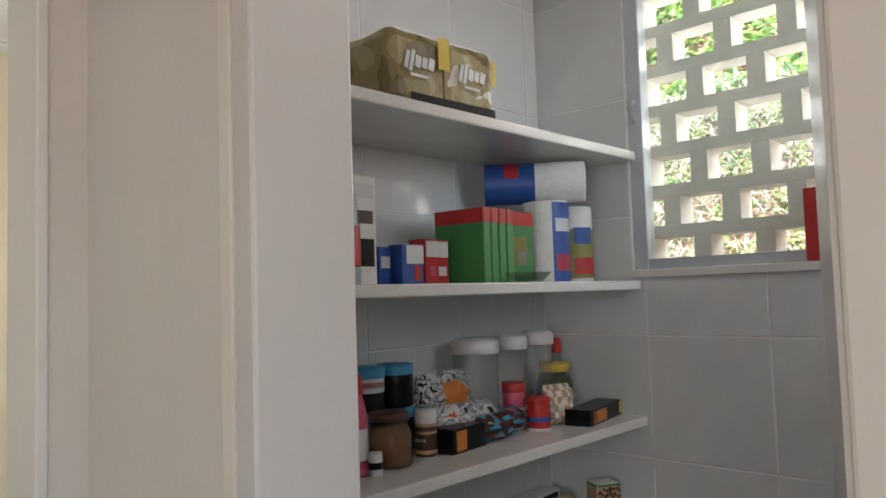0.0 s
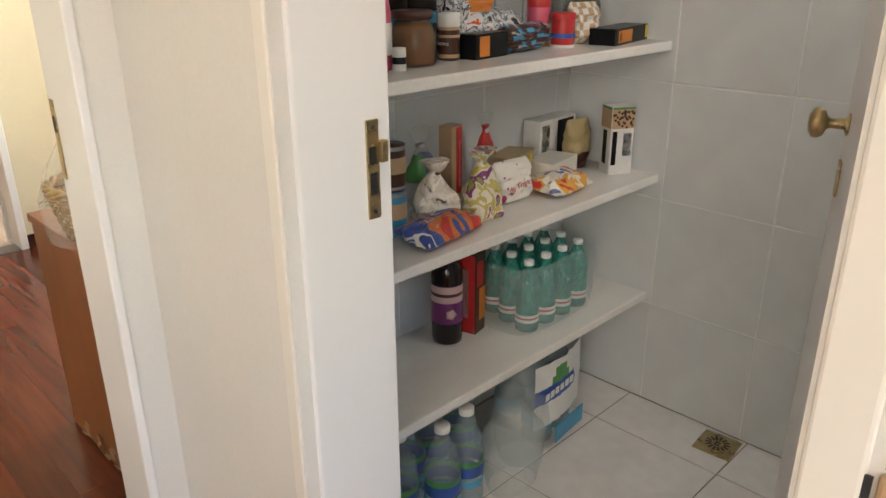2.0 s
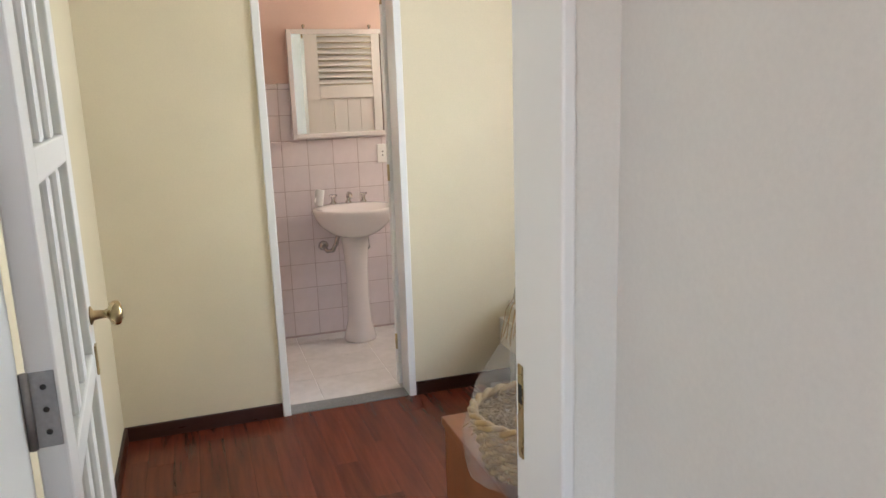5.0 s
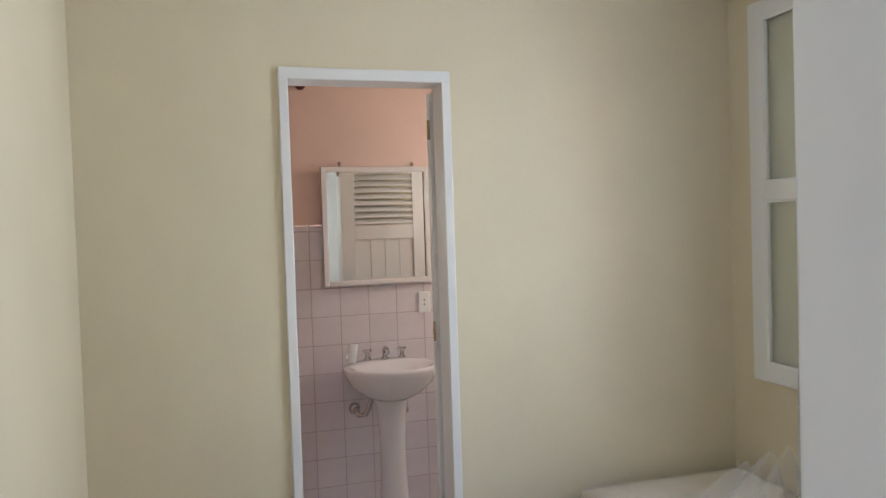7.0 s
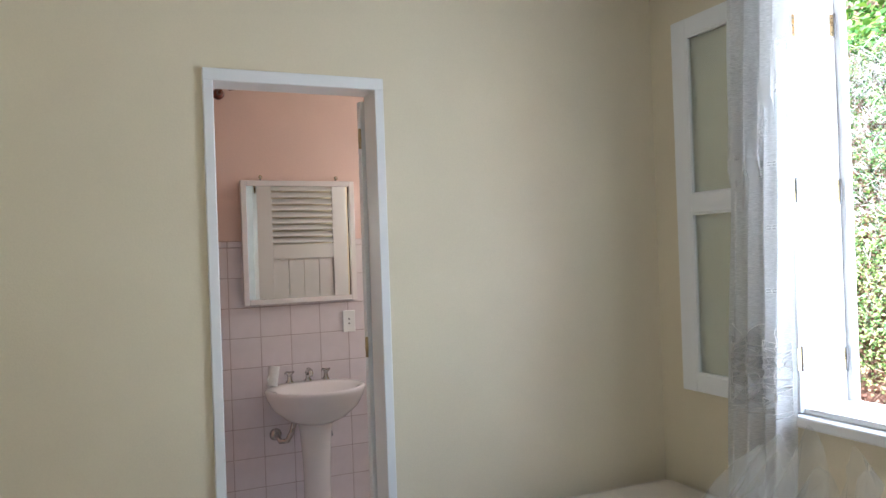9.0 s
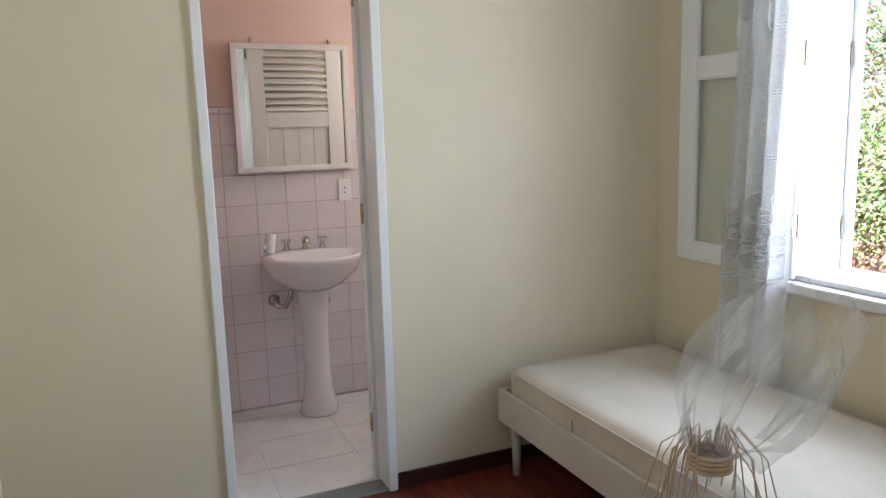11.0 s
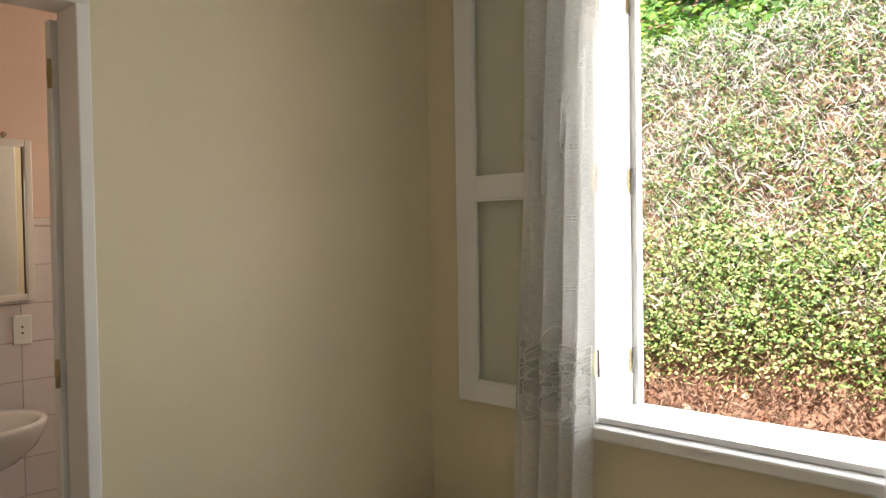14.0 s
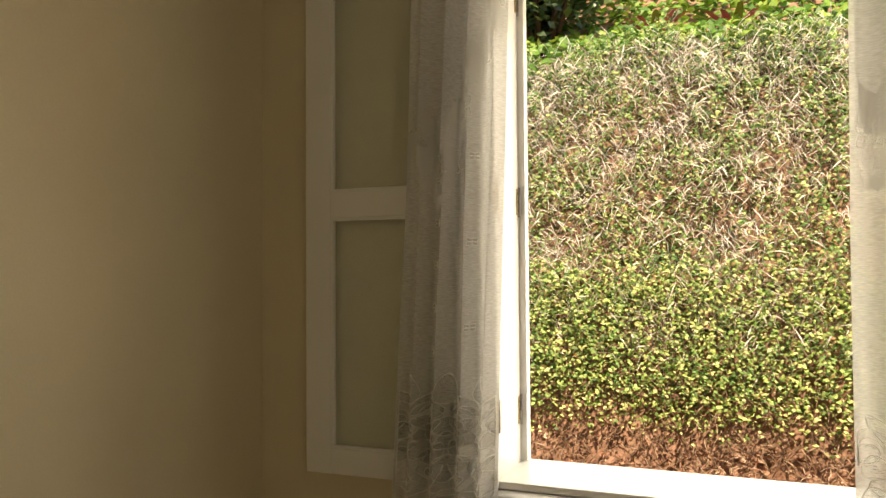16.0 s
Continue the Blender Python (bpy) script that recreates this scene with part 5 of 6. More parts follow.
for i in range(26):
    a, s = random.uniform(0, 6.28), random.uniform(0.04, 0.085)
    lift = random.uniform(0.0, 0.03)
    tube([(0.02 * math.cos(a), 0.02 * math.sin(a), 0.355), (s * 0.4 * math.cos(a), s * 0.4 * math.sin(a), 0.375 + lift), (s * 0.8 * math.cos(a + 0.3), s * 0.8 * math.sin(a + 0.3), 0.35 + lift * 0.4), (s * math.cos(a + 0.5), s * math.sin(a + 0.5), 0.27 + lift)], 0.0011, 4, bm)
for k in range(4):
    tube([(0.026 * math.cos(t), 0.026 * math.sin(t), 0.345 + k * 0.006) for t in [0.5 * j for j in range(14)]], 0.003, 4, bm)
part("raffia_bow", bm, RAFFIA, cel, "dry raffia bow")

# bed under the window
be = thing("single_bed", pose(0.815, 0.56, 0), "ivory laminate single bed frame under the window", "bed")
BW, BL = 0.83, 1.965
part("side_board", box(bmesh.new(), (0, 0, 0.225), (0.02, BL, 0.365), 0.003), LAMIN, be)
part("side_board", box(bmesh.new(), (BW - 0.02, 0, 0.225), (BW, BL, 0.365), 0.003), LAMIN, be)
part("end_board", box(bmesh.new(), (0.02, 0.0005, 0.2255), (BW - 0.02, 0.02, 0.3645), 0.003), LAMIN, be)
part("end_board", box(bmesh.new(), (0.02, BL - 0.02, 0.2255), (BW - 0.02, BL - 0.0005, 0.3645), 0.003), LAMIN, be)
for i in range(12):
    part("slat", box(bmesh.new(), (0.02, 0.06 + i * 0.16, 0.30), (BW - 0.02, 0.13 + i * 0.16, 0.318), 0.002), LAMIN, be)
for x in (0.025, BW - 0.065):
    for y in (0.05, BL - 0.09):
        part("leg", turned(lathe([(0, 0), (0.017, 0), (0.022, 0.226), (0, 0.226)], 4), pose(x + 0.02, y + 0.02, 0, 0, 0, 45)), LAMIN, be)
ma = thing("mattress", pose(0.840, 0.585, 0.319), "bare cream cloth mattress with piped edges on the bed", "mattress")
bm = bmesh.new()
NX, NY, MW, ML, MH = 16, 34, 0.78, 1.91, 0.15
for side in (0, 1):
    g = [[None] * (NY + 1) for _ in range(NX + 1)]
    for i in range(NX + 1):
        for j in range(NY + 1):
            u, v = i / NX, j / NY
            ex, ey = min(u, 1 - u) * MW, min(v, 1 - v) * ML
            edge = min(1, min(ex, ey) / 0.05)
            zz = MH - 0.022 * (1 - edge) ** 2 + 0.004 * noise.noise((u * 4, v * 8, 2)) * edge if side else 0.008 * (1 - edge) ** 2
            rx = 0.022 * max(0, 1 - ey / 0.05) ** 2 * (1 if u < 0.5 else -1) * (1 if ex < 0.06 else 0)
            g[i][j] = bm.verts.new((u * MW + rx, v * ML, zz))
    for i in range(NX):
        for j in range(NY):
            f = bm.faces.new((g[i][j], g[i + 1][j], g[i + 1][j + 1], g[i][j + 1]))
            f.smooth = True
    if side:
        top = g
    else:
        bot = g
edge_t = [top[i][0] for i in range(NX + 1)] + [top[NX][j] for j in range(1, NY + 1)] + [top[i][NY] for i in range(NX - 1, -1, -1)] + [top[0][j] for j in range(NY - 1, 0, -1)]
edge_b = [bot[i][0] for i in range(NX + 1)] + [bot[NX][j] for j in range(1, NY + 1)] + [bot[i][NY] for i in range(NX - 1, -1, -1)] + [bot[0][j] for j in range(NY - 1, 0, -1)]
path_t = [v.co.copy() for v in edge_t]
for k in range(len(edge_t)):
    q = (k + 1) % len(edge_t)
    bm.faces.new((edge_b[k], edge_b[q], edge_t[q], edge_t[k]))
body = part("mattress_body", bm, FABRIC, ma)
part("piping", tube([p + Vector((0, 0, 0.001)) for p in path_t] + [path_t[0]], 0.004, 5), FABRIC, ma, "piped seam")
part("seam_tab", boxes(((-0.004, 1.42, 0.035), (0.0, 1.425, 0.085))), STEEL, ma)

# curtain rod and the two sheer curtains
rd = thing("curtain_rod", pose(1.575, 1.265, 2.508), "red-brown wooden curtain rod with turned ends", "curtain rod")
part("rod", turned(lathe([(0, -0.80), (0.013, -0.80), (0.013, 0.80), (0, 0.80)], 14), pose(0, 0, 0, -90)), ROD, rd)
for s in (-1, 1):
    part("finial", turned(lathe([(0, 0), (0.016, 0.002), (0.02, 0.02), (0.012, 0.035), (0.017, 0.05), (0.012, 0.068), (0, 0.072)], 14), pose(0, s * 0.755, 0, -90 * s)), ROD, rd)
    part("bracket", tube([(0.095, s * 0.73, 0.0), (0.02, s * 0.73, -0.002), (0.0, s * 0.73, -0.012)], 0.009, 8), ROD, rd)


def curtain(y_top, y_bottom, z_top, z_low, folds, label, seed, swag):
    t = thing("curtain", pose(1.575, 0, 0), label, "curtain", "bedroom curtains")

    def sheet(v0, v1, u0, u1, grow, off, nu=70, nv=44, edge=None):
        bm = bmesh.new()
        g = []
        for i in range(nu + 1):
            u = u0 + (u1 - u0) * i / nu
            col = []
            for j in range(nv + 1):
                v = v0 + (v1 - v0) * j / nv
                if edge:
                    v = v0 + (edge(u) - v0) * j / nv
                y = (y_top[0] + (y_top[1] - y_top[0]) * u) * (1 - v) + (y_bottom[0] + (y_bottom[1] - y_bottom[0]) * u) * v
                ph = u * folds * 2 * math.pi + 1.3 * noise.noise((u * 3, v * 1.5, seed))
                amp = 0.014 + 0.022 * v + 0.012 * noise.noise((u * 5, v * 2, seed + 3))
                x = off + amp * math.sin(ph) * grow + 0.016 * noise.noise((u * 4, v * 3, seed + 7))
                col.append(bm.verts.new((x, y + 0.006 * math.cos(ph), z_top + (z_low - z_top) * v)))
            g.append(col)
        for i in range(nu):
            for j in range(nv):
                bm.faces.new((g[i][j], g[i + 1][j], g[i + 1][j + 1], g[i][j + 1])).smooth = True
        return bm, g

    bm, g = sheet(0, 1, 0, 1, 1, 0)
    part("voile", bm, SHEER, t)
    part("heading", sheet(-0.015, 0.02, 0, 1, 1.1, -0.002, nv=4)[0], CLOTHW, t, "gathered heading tape")
    # jabot: a shorter lace-edged piece over the head of the curtain, lowest at one corner
    def low(u):
        for (u0, v0), (u1, v1) in zip(swag, swag[1:]):
            if u <= u1:
                return v0 + (v1 - v0) * (u - u0) / (u1 - u0)
        return swag[-1][1]

    part("jabot", sheet(0.0, 0.4, 0.02, 0.98, 1.25, -0.022, nv=24, edge=lambda u: low(u) - 0.04)[0], SHEER, t, "short overlaid sheer panel")

    bm = bmesh.new()
    nu, nv = 60, 6
    g = []
    for i in range(nu + 1):
        u = 0.02 + 0.96 * i / nu
        col = []
        for j in range(nv + 1):
            v = low(u) - 0.085 + (0.10 + 0.010 * abs(math.sin(u * 34))) * j / nv
            y = (y_top[0] + (y_top[1] - y_top[0]) * u) * (1 - v) + (y_bottom[0] + (y_bottom[1] - y_bottom[0]) * u) * v
            ph = u * folds * 2 * math.pi
            col.append(bm.verts.new((-0.028 + 0.022 * math.sin(ph) + 0.012 * noise.noise((u * 4, v * 3, seed)), y, z_top + (z_low - z_top) * v)))
        g.append(col)
    for i in range(nu):
        for j in range(nv):
            bm.faces.new((g[i][j], g[i + 1][j], g[i + 1][j + 1], g[i][j + 1])).smooth = True
    part("jabot_lace", bm, LACE, t, "lace edging of the overlaid panel")
    # woven flowers: dense petals edged with fine cords, following the folds
    def onto(u, v, off):
        y = (y_top[0] + (y_top[1] - y_top[0]) * u) * (1 - v) + (y_bottom[0] + (y_bottom[1] - y_bottom[0]) * u) * v
        ph = u * folds * 2 * math.pi + 1.3 * noise.noise((u * 3, v * 1.5, seed))
        amp = 0.014 + 0.022 * v + 0.012 * noise.noise((u * 5, v * 2, seed + 3))
        return (off + amp * math.sin(ph) * 1.03 + 0.016 * noise.noise((u * 4, v * 3, seed + 7)), y + 0.006 * math.cos(ph), z_top + (z_low - z_top) * v)

    wide, tall = abs(y_bottom[1] - y_bottom[0]), z_top - z_low

    def laid(uc, vc, size, px, pz, off):
        return onto(min(0.985, max(0.015, uc + px * size / wide)), vc - pz * size / tall, off)

    def petal_ring(cx, cz, length, breadth, turn):
        ca, sa = math.cos(radians(turn)), math.sin(radians(turn))
        ring = []
        for q in range(16):
            g2 = 2 * math.pi * q / 16
            a1, b1 = length * math.cos(g2), breadth * math.sin(g2) * (1 - 0.45 * math.cos(g2))
            ring.append((cx + a1 * ca - b1 * sa, cz + a1 * sa + b1 * ca))
        return ring

    def flower(uc, vc, size, petals, arcs=(), cord=0.0019):
        """Dense woven petals outlined by raised cords, with open net between them."""
        fill, cords = bmesh.new(), bmesh.new()
        rings = [petal_ring(*p) for p in petals]
        for ring in rings:
            fill.faces.new([fill.verts.new(laid(uc, vc, size, x, z, -0.006)) for x, z in ring])
        lines = [ring + ring[:1] for ring in rings] + [[(cx + rx * math.cos(radians(a0 + (a1 - a0) * q / 14)), cz + rz * math.sin(radians(a0 + (a1 - a0) * q / 14))) for q in range(15)] for cx, cz, rx, rz, a0, a1 in arcs]
        for line in lines:
            tube([laid(uc, vc, size, x, z, -0.008) for x, z in line], cord, 4, cords)
        f = part("woven_flower", fill, PETAL, t, "dense woven lace flower")
        part("cord", cords, CORD, f, "raised white outline cord")

    rose = [(0, -0.02, 0.15, 0.12, 90)] + [(0.25 * math.cos(radians(a)), 0.22 * math.sin(radians(a)), 0.17, 0.15, a + 180) for a in range(18, 378, 72)]
    crown = [(0, 0.88, 0.26, 0.14, 90), (-0.20, 0.62, 0.24, 0.10, 128), (0.20, 0.62, 0.24, 0.10, 52), (-0.40, 0.28, 0.18, 0.13, 160), (0.40, 0.28, 0.18, 0.13, 20)]
    foot = [(0, -0.52, 0.24, 0.16, 270), (-0.30, -0.36, 0.16, 0.12, 220), (0.30, -0.36, 0.16, 0.12, 320), (-0.34, -0.62, 0.07, 0.07, 0), (0.34, -0.62, 0.07, 0.07, 0)]
    scrolls = [(-0.36, 0.34, 0.24, 0.28, 20, 230), (0.36, 0.34, 0.24, 0.28, 160, -50), (0, -0.40, 0.52, 0.48, 190, 350), (0, -0.40, 0.60, 0.58, 185, 355), (-0.34, 0.32, 0.14, 0.17, 0, 240), (0.34, 0.32, 0.14, 0.17, 180, -60)]
    for uc in (0.17, 0.50, 0.83):
        flower(uc, 0.735, 0.155, rose + crown + foot, scrolls)
    tiny = [(0.5 * math.cos(radians(a)), 0.5 * math.sin(radians(a)), 0.42, 0.36, a) for a in range(45, 405, 90)]
    for k, vc in enumerate((0.345, 0.40, 0.455, 0.51, 0.565, 0.62)):
        flower(0.34, vc, 0.014, tiny, cord=0.001)
        if k % 2:
            flower(0.72, vc - 0.03, 0.014, tiny, cord=0.001)
    for k in range(6):
        uc = 0.09 + 0.165 * k
        flower(uc, low(uc) - 0.045, 0.045, tiny, cord=0.0012)
    return t


curtain((1.99, 1.72), (2.09, 1.80), 2.535, 0.45, 4.2, "white sheer curtain with lace jabot and floral hem", 3, ((0, 0.35), (0.42, 0.42), (0.95, 0.20), (1, 0.17)))
curtain((0.935, 0.53), (0.95, 0.49), 2.535, 0.45, 4.6, "white sheer curtain with lace jabot and floral hem", 12, ((0, 0.40), (0.1, 0.42), (0.22, 0.36), (0.6, 0.385), (1, 0.30)))

# ---- bathroom ----
bs = thing("pedestal_basin", pose(0.30, 3.738, 0), "pale pink ceramic pedestal basin", "basin")
bm = bmesh.new()
n = 40


def bowl_ring(r_x, r_y, z, back):
    ring = []
    for i in range(n):
        a = 2 * math.pi * i / n
        x, y = r_x * math.cos(a), -0.215 + r_y * math.sin(a)
        y = min(y, back)
        ring.append(bm.verts.new((x, y, z)))
    return ring


rg = [bowl_ring(0.09, 0.09, 0.665, -0.02), bowl_ring(0.15, 0.13, 0.69, -0.012), bowl_ring(0.215, 0.185, 0.745, -0.008), bowl_ring(0.242, 0.212, 0.80, -0.006), bowl_ring(0.25, 0.22, 0.825, -0.004), bowl_ring(0.249, 0.219, 0.838, -0.004), bowl_ring(0.238, 0.208, 0.843, -0.006)]
inner = []
for i in range(n):
    a = 2 * math.pi * i / n
    inner.append(bm.verts.new((0.205 * math.cos(a), -0.255 + 0.145 * math.sin(a), 0.838)))
deep_r = [bm.verts.new((0.13 * math.cos(2 * math.pi * i / n), -0.26 + 0.09 * math.sin(2 * math.pi * i / n), 0.745)) for i in range(n)]
rg += [inner, deep_r]
for p, q in zip(rg, rg[1:]):
    for i in range(n):
        bm.faces.new((p[i], p[(i + 1) % n], q[(i + 1) % n], q[i])).smooth = True
bm.faces.new(rg[0][::-1])
bm.faces.new(deep_r)
part("bowl", bm, CERAM, bs)
ped = lathe([(0, 0), (0.095, 0), (0.100, 0.012), (0.093, 0.05), (0.075, 0.12), (0.068, 0.25), (0.068, 0.45), (0.078, 0.60), (0.092, 0.70), (0, 0.70)], 28, 0.9)
part("pedestal", turned(ped, pose(0, -0.19, 0)), CERAM, bs)


def tap(x, spout=False):
    bm = lathe([(0, 0), (0.020, 0), (0.021, 0.006), (0.012, 0.02), (0.011, 0.042), (0.014, 0.046), (0.014, 0.056), (0, 0.06)], 16)
    turned(bm, pose(x, -0.055, 0.842))
    if spout:
        tube([(x, -0.055, 0.885), (x, -0.075, 0.905), (x, -0.115, 0.905), (x, -0.135, 0.885)], [0.014, 0.014, 0.013, 0.011], 10, bm)
        return part("spout", bm, CHROME, bs, "chrome spout")
    for a in (0.4, 0.4 + math.pi / 2):
        tube([(x - 0.026 * math.cos(a), -0.055 - 0.026 * math.sin(a), 0.896), (x + 0.026 * math.cos(a), -0.055 + 0.026 * math.sin(a), 0.896)], [0.006, 0.006], 8, bm)
    return part("tap", bm, CHROME, bs, "chrome cross-head tap")


tap(-0.095)
tap(0.0, True)
tap(0.095)
part("waste_trap", tube([(-0.085, -0.10, 0.66), (-0.10, -0.09, 0.60), (-0.12, -0.07, 0.555), (-0.15, -0.05, 0.55), (-0.165, -0.03, 0.575), (-0.165, 0.0, 0.578)], 0.014, 10), CHROME, bs, "dull chrome waste pipe")
part("wall_flange", turned(lathe([(0, 0), (0.032, 0), (0.026, 0.012), (0.02, 0.02), (0, 0.02)], 16), pose(-0.165, 0.0, 0.578, 90)), CHROME, bs)
part("supply_hose", tube([(0.10, -0.02, 0.63), (0.115, -0.045, 0.60), (0.12, -0.05, 0.55), (0.10, -0.04, 0.53), (0.085, -0.06, 0.58), (0.08, -0.08, 0.68)], 0.007, 8), STEEL, bs, "braided steel hose")

rl = thing("paper_roll", pose(0.105, 3.63, 0.846, 0, 12, 35), "thin white paper roll standing on the basin rim", "paper roll")
part("roll", lathe([(0.008, 0.0), (0.026, 0), (0.027, 0.004), (0.027, 0.096), (0.026, 0.1), (0.008, 0.1), (0.008, 0)], 18), PAPER, rl)
part("loose_sheet", turned(box(bmesh.new(), (-0.05, -0.001, 0.001), (-0.02, 0.001, 0.03), 0.0005), pose(0, 0, 0, 0, 30, 0)), PAPER, rl)

mi = thing("wall_mirror", pose(0.292, 3.716, 1.568, rz=2.2), "square mirror in a pale pink frame on two screws", "mirror")
MW2, MH2, FW = 0.300, 0.318, 0.028
for a, b in (((-MW2, -0.012, -MH2), (-MW2 + FW, 0.010, MH2)), ((MW2 - FW, -0.012, -MH2), (MW2, 0.010, MH2)), ((-MW2 + FW, -0.012, -MH2), (MW2 - FW, 0.010, -MH2 + FW)), ((-MW2 + FW, -0.012, MH2 - FW), (MW2 - FW, 0.010, MH2))):
    part("frame", box(bmesh.new(), a, b, 0.003), CERAM, mi)
part("mirror_glass", boxes(((-MW2 + FW - 0.003, -0.004, -MH2 + FW - 0.003), (MW2 - FW + 0.003, 0.002, MH2 - FW + 0.003))), mirror_m, mi)
# brown strip laid on the glass to stand for a dark reflection
part("edge_reflection", boxes(((MW2 - FW - 0.010, -0.0046, -MH2 + FW), (MW2 - FW - 0.003, -0.0041, MH2 - FW))), BROWNP, mi, "brown strip painted as a reflection")
for x in (-0.195, 0.205):
    hk = part("hook", tube([(x, 0.010, MH2 - 0.004), (x, 0.012, MH2 + 0.022), (x, 0.022, MH2 + 0.024)], 0.004, 6), STEEL, mi)
    part("ring", turned(lathe([(0.006, -0.002), (0.010, -0.002), (0.010, 0.002), (0.006, 0.002), (0.006, -0.002)], 12), pose(x, 0.004, MH2 + 0.018, 90)), BRASS, hk)
ot = thing("wall_socket", pose(0.545, 3.7375, 1.135), "white plastic wall socket on the tiles", "socket")
part("plate", box(bmesh.new(), (-0.034, -0.008, -0.058), (0.034, 0, 0.058), 0.003), TRIM, ot)
for z in (-0.012, 0.012):
    part("hole", turned(lathe([(0, 0), (0.0045, 0), (0.0045, 0.0006), (0, 0.0006)], 8), pose(0, -0.008, z, 90)), DARK, ot)
br = thing("shower_rod", pose(-0.095, 3.742, 2.325), "dark red-brown wooden rod end on a wall bracket", "rod")
part("rosette", turned(lathe([(0, 0), (0.028, 0), (0.03, 0.008), (0.02, 0.022), (0, 0.024)], 14), pose(0, 0, 0, 90)), ROD, br)
part("arm", tube([(0, -0.01, 0), (0.0, -0.07, 0.0), (0.0, -0.085, 0.012)], 0.011, 8), ROD, br)
part("rod", turned(lathe([(0, -0.6), (0.012, -0.6), (0.012, 0.035), (0.018, 0.045), (0.014, 0.07), (0, 0.075)], 12), pose(0, -0.085, 0.02, 0, 90, 0)), ROD, br)

# ---- outdoors: planted bank ----
rng = np.random.default_rng(7)


def blades(name, pts, size, tilt, mt, label, up=None, length=1.0, thin=1.0):
    """Many small leaves of five corners each, as one mesh of separate blades."""
    k = len(pts)
    ang, s = rng.uniform(0, 2 * np.pi, k), size * rng.uniform(0.6, 1.35, k)
    d = np.stack([np.cos(ang), np.sin(ang), rng.uniform(-tilt, tilt, k)], 1)
    d[:, 0] -= 0.35
    d /= np.linalg.norm(d, axis=1)[:, None]
    nn = np.stack([-0.75 + 0.5 * rng.normal(size=k), 0.5 * rng.normal(size=k), 0.8 + 0.3 * rng.normal(size=k)], 1)
    w = np.cross(d, nn)
    w /= np.linalg.norm(w, axis=1)[:, None] + 1e-9
    nrm = np.cross(w, d)
    L, B = (s * length)[:, None], (s * 0.33 * thin)[:, None]
    v = np.stack([pts - w * B * 0.25, pts + d * L * 0.45 - w * B + nrm * L * 0.10, pts + d * L, pts + d * L * 0.45 + w * B + nrm * L * 0.10, pts + w * B * 0.25], 1).reshape(-1, 3)
    me = bpy.data.meshes.new(name)
    me.from_pydata(v.tolist(), [], (np.arange(k)[:, None] * 5 + np.arange(5)[None]).tolist())
    me.materials.append(mt)
    ob = new(name, me)
    return tagged(ob, label, "plants", "", "stuff")


def on_bank(k, x0, x1, y0, y1, lift, pw=1.0, clump=0.0, bare=0.0):
    """Points over the slope; clump gathers them in tufts (+) or in the gaps between (-), bare thins the upper slope."""
    xs = x0 + (x1 - x0) * rng.random(k) ** pw
    ys = rng.uniform(y0, y1, k)
    zs = np.array([hill(x, y) for x, y in zip(xs, ys)])
    if clump:
        tuft = np.array([noise.noise((y * 9, z * 9, 3)) + 0.6 * noise.noise((y * 2.2, z * 2.2, 8)) for y, z in zip(ys, zs)])
        keep = clump * tuft + 0.35 * rng.normal(size=k) > bare * (zs - 0.9)
        xs, ys, zs = xs[keep], ys[keep], zs[keep]
        k = len(xs)
        lift = lift * (0.6 + 0.8 * np.clip(tuft[keep] + 0.3, 0, 1))
    return np.stack([xs - lift * rng.random(k) * 1.2, ys, zs + lift * rng.random(k)], 1)


BANK_L = leafy("creeper_leaves", [(0.0, (0.03, 0.075, 0.02)), (0.35, (0.13, 0.28, 0.08)), (0.62, (0.28, 0.43, 0.14)), (0.88, (0.52, 0.58, 0.24)), (1.0, (0.28, 0.14, 0.05))])
# paler copy of the creeper colours, with sunlight put into the leaf colour
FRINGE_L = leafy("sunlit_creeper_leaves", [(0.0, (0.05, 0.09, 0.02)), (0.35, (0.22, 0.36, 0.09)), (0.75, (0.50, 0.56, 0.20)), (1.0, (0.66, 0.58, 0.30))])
# darker copy of the creeper colours, painting in the shade between the leaves
BANK_D = leafy("shaded_creeper_leaves", [(0.0, (0.02, 0.05, 0.012)), (0.5, (0.08, 0.17, 0.03)), (1.0, (0.20, 0.29, 0.05))])
UPPER_L = leafy("bright_ground_cover", [(0.0, (0.04, 0.11, 0.015)), (0.5, (0.10, 0.24, 0.03)), (1.0, (0.24, 0.34, 0.05))])
STEMS = leafy("dry_stems", [(0.0, (0.10, 0.06, 0.04)), (0.35, (0.42, 0.33, 0.28)), (0.6, (0.74, 0.68, 0.64)), (1.0, (0.84, 0.80, 0.77))], 0.8)
ROOTS = leafy("brown_roots", [(0.0, (0.10, 0.05, 0.03)), (0.6, (0.24, 0.14, 0.09)), (1.0, (0.42, 0.30, 0.22))], 0.8)
LITTER = leafy("dry_leaf_litter", [(0.0, (0.20, 0.08, 0.05)), (0.5, (0.50, 0.27, 0.18)), (1.0, (0.66, 0.48, 0.38))], 0.8)
SHRUB_L = leafy("dark_shrub_leaves", [(0.0, (0.015, 0.035, 0.012)), (0.6, (0.045, 0.09, 0.03)), (1.0, (0.13, 0.19, 0.06))], 0.4)
blades("bank_creeper", on_bank(170000, 4.19, 5.25, -2.6, 5.2, 0.16, 1.0, 1.0, 0.10), 0.025, 0.9, BANK_L, "yellow-green creeper covering a steep bank")
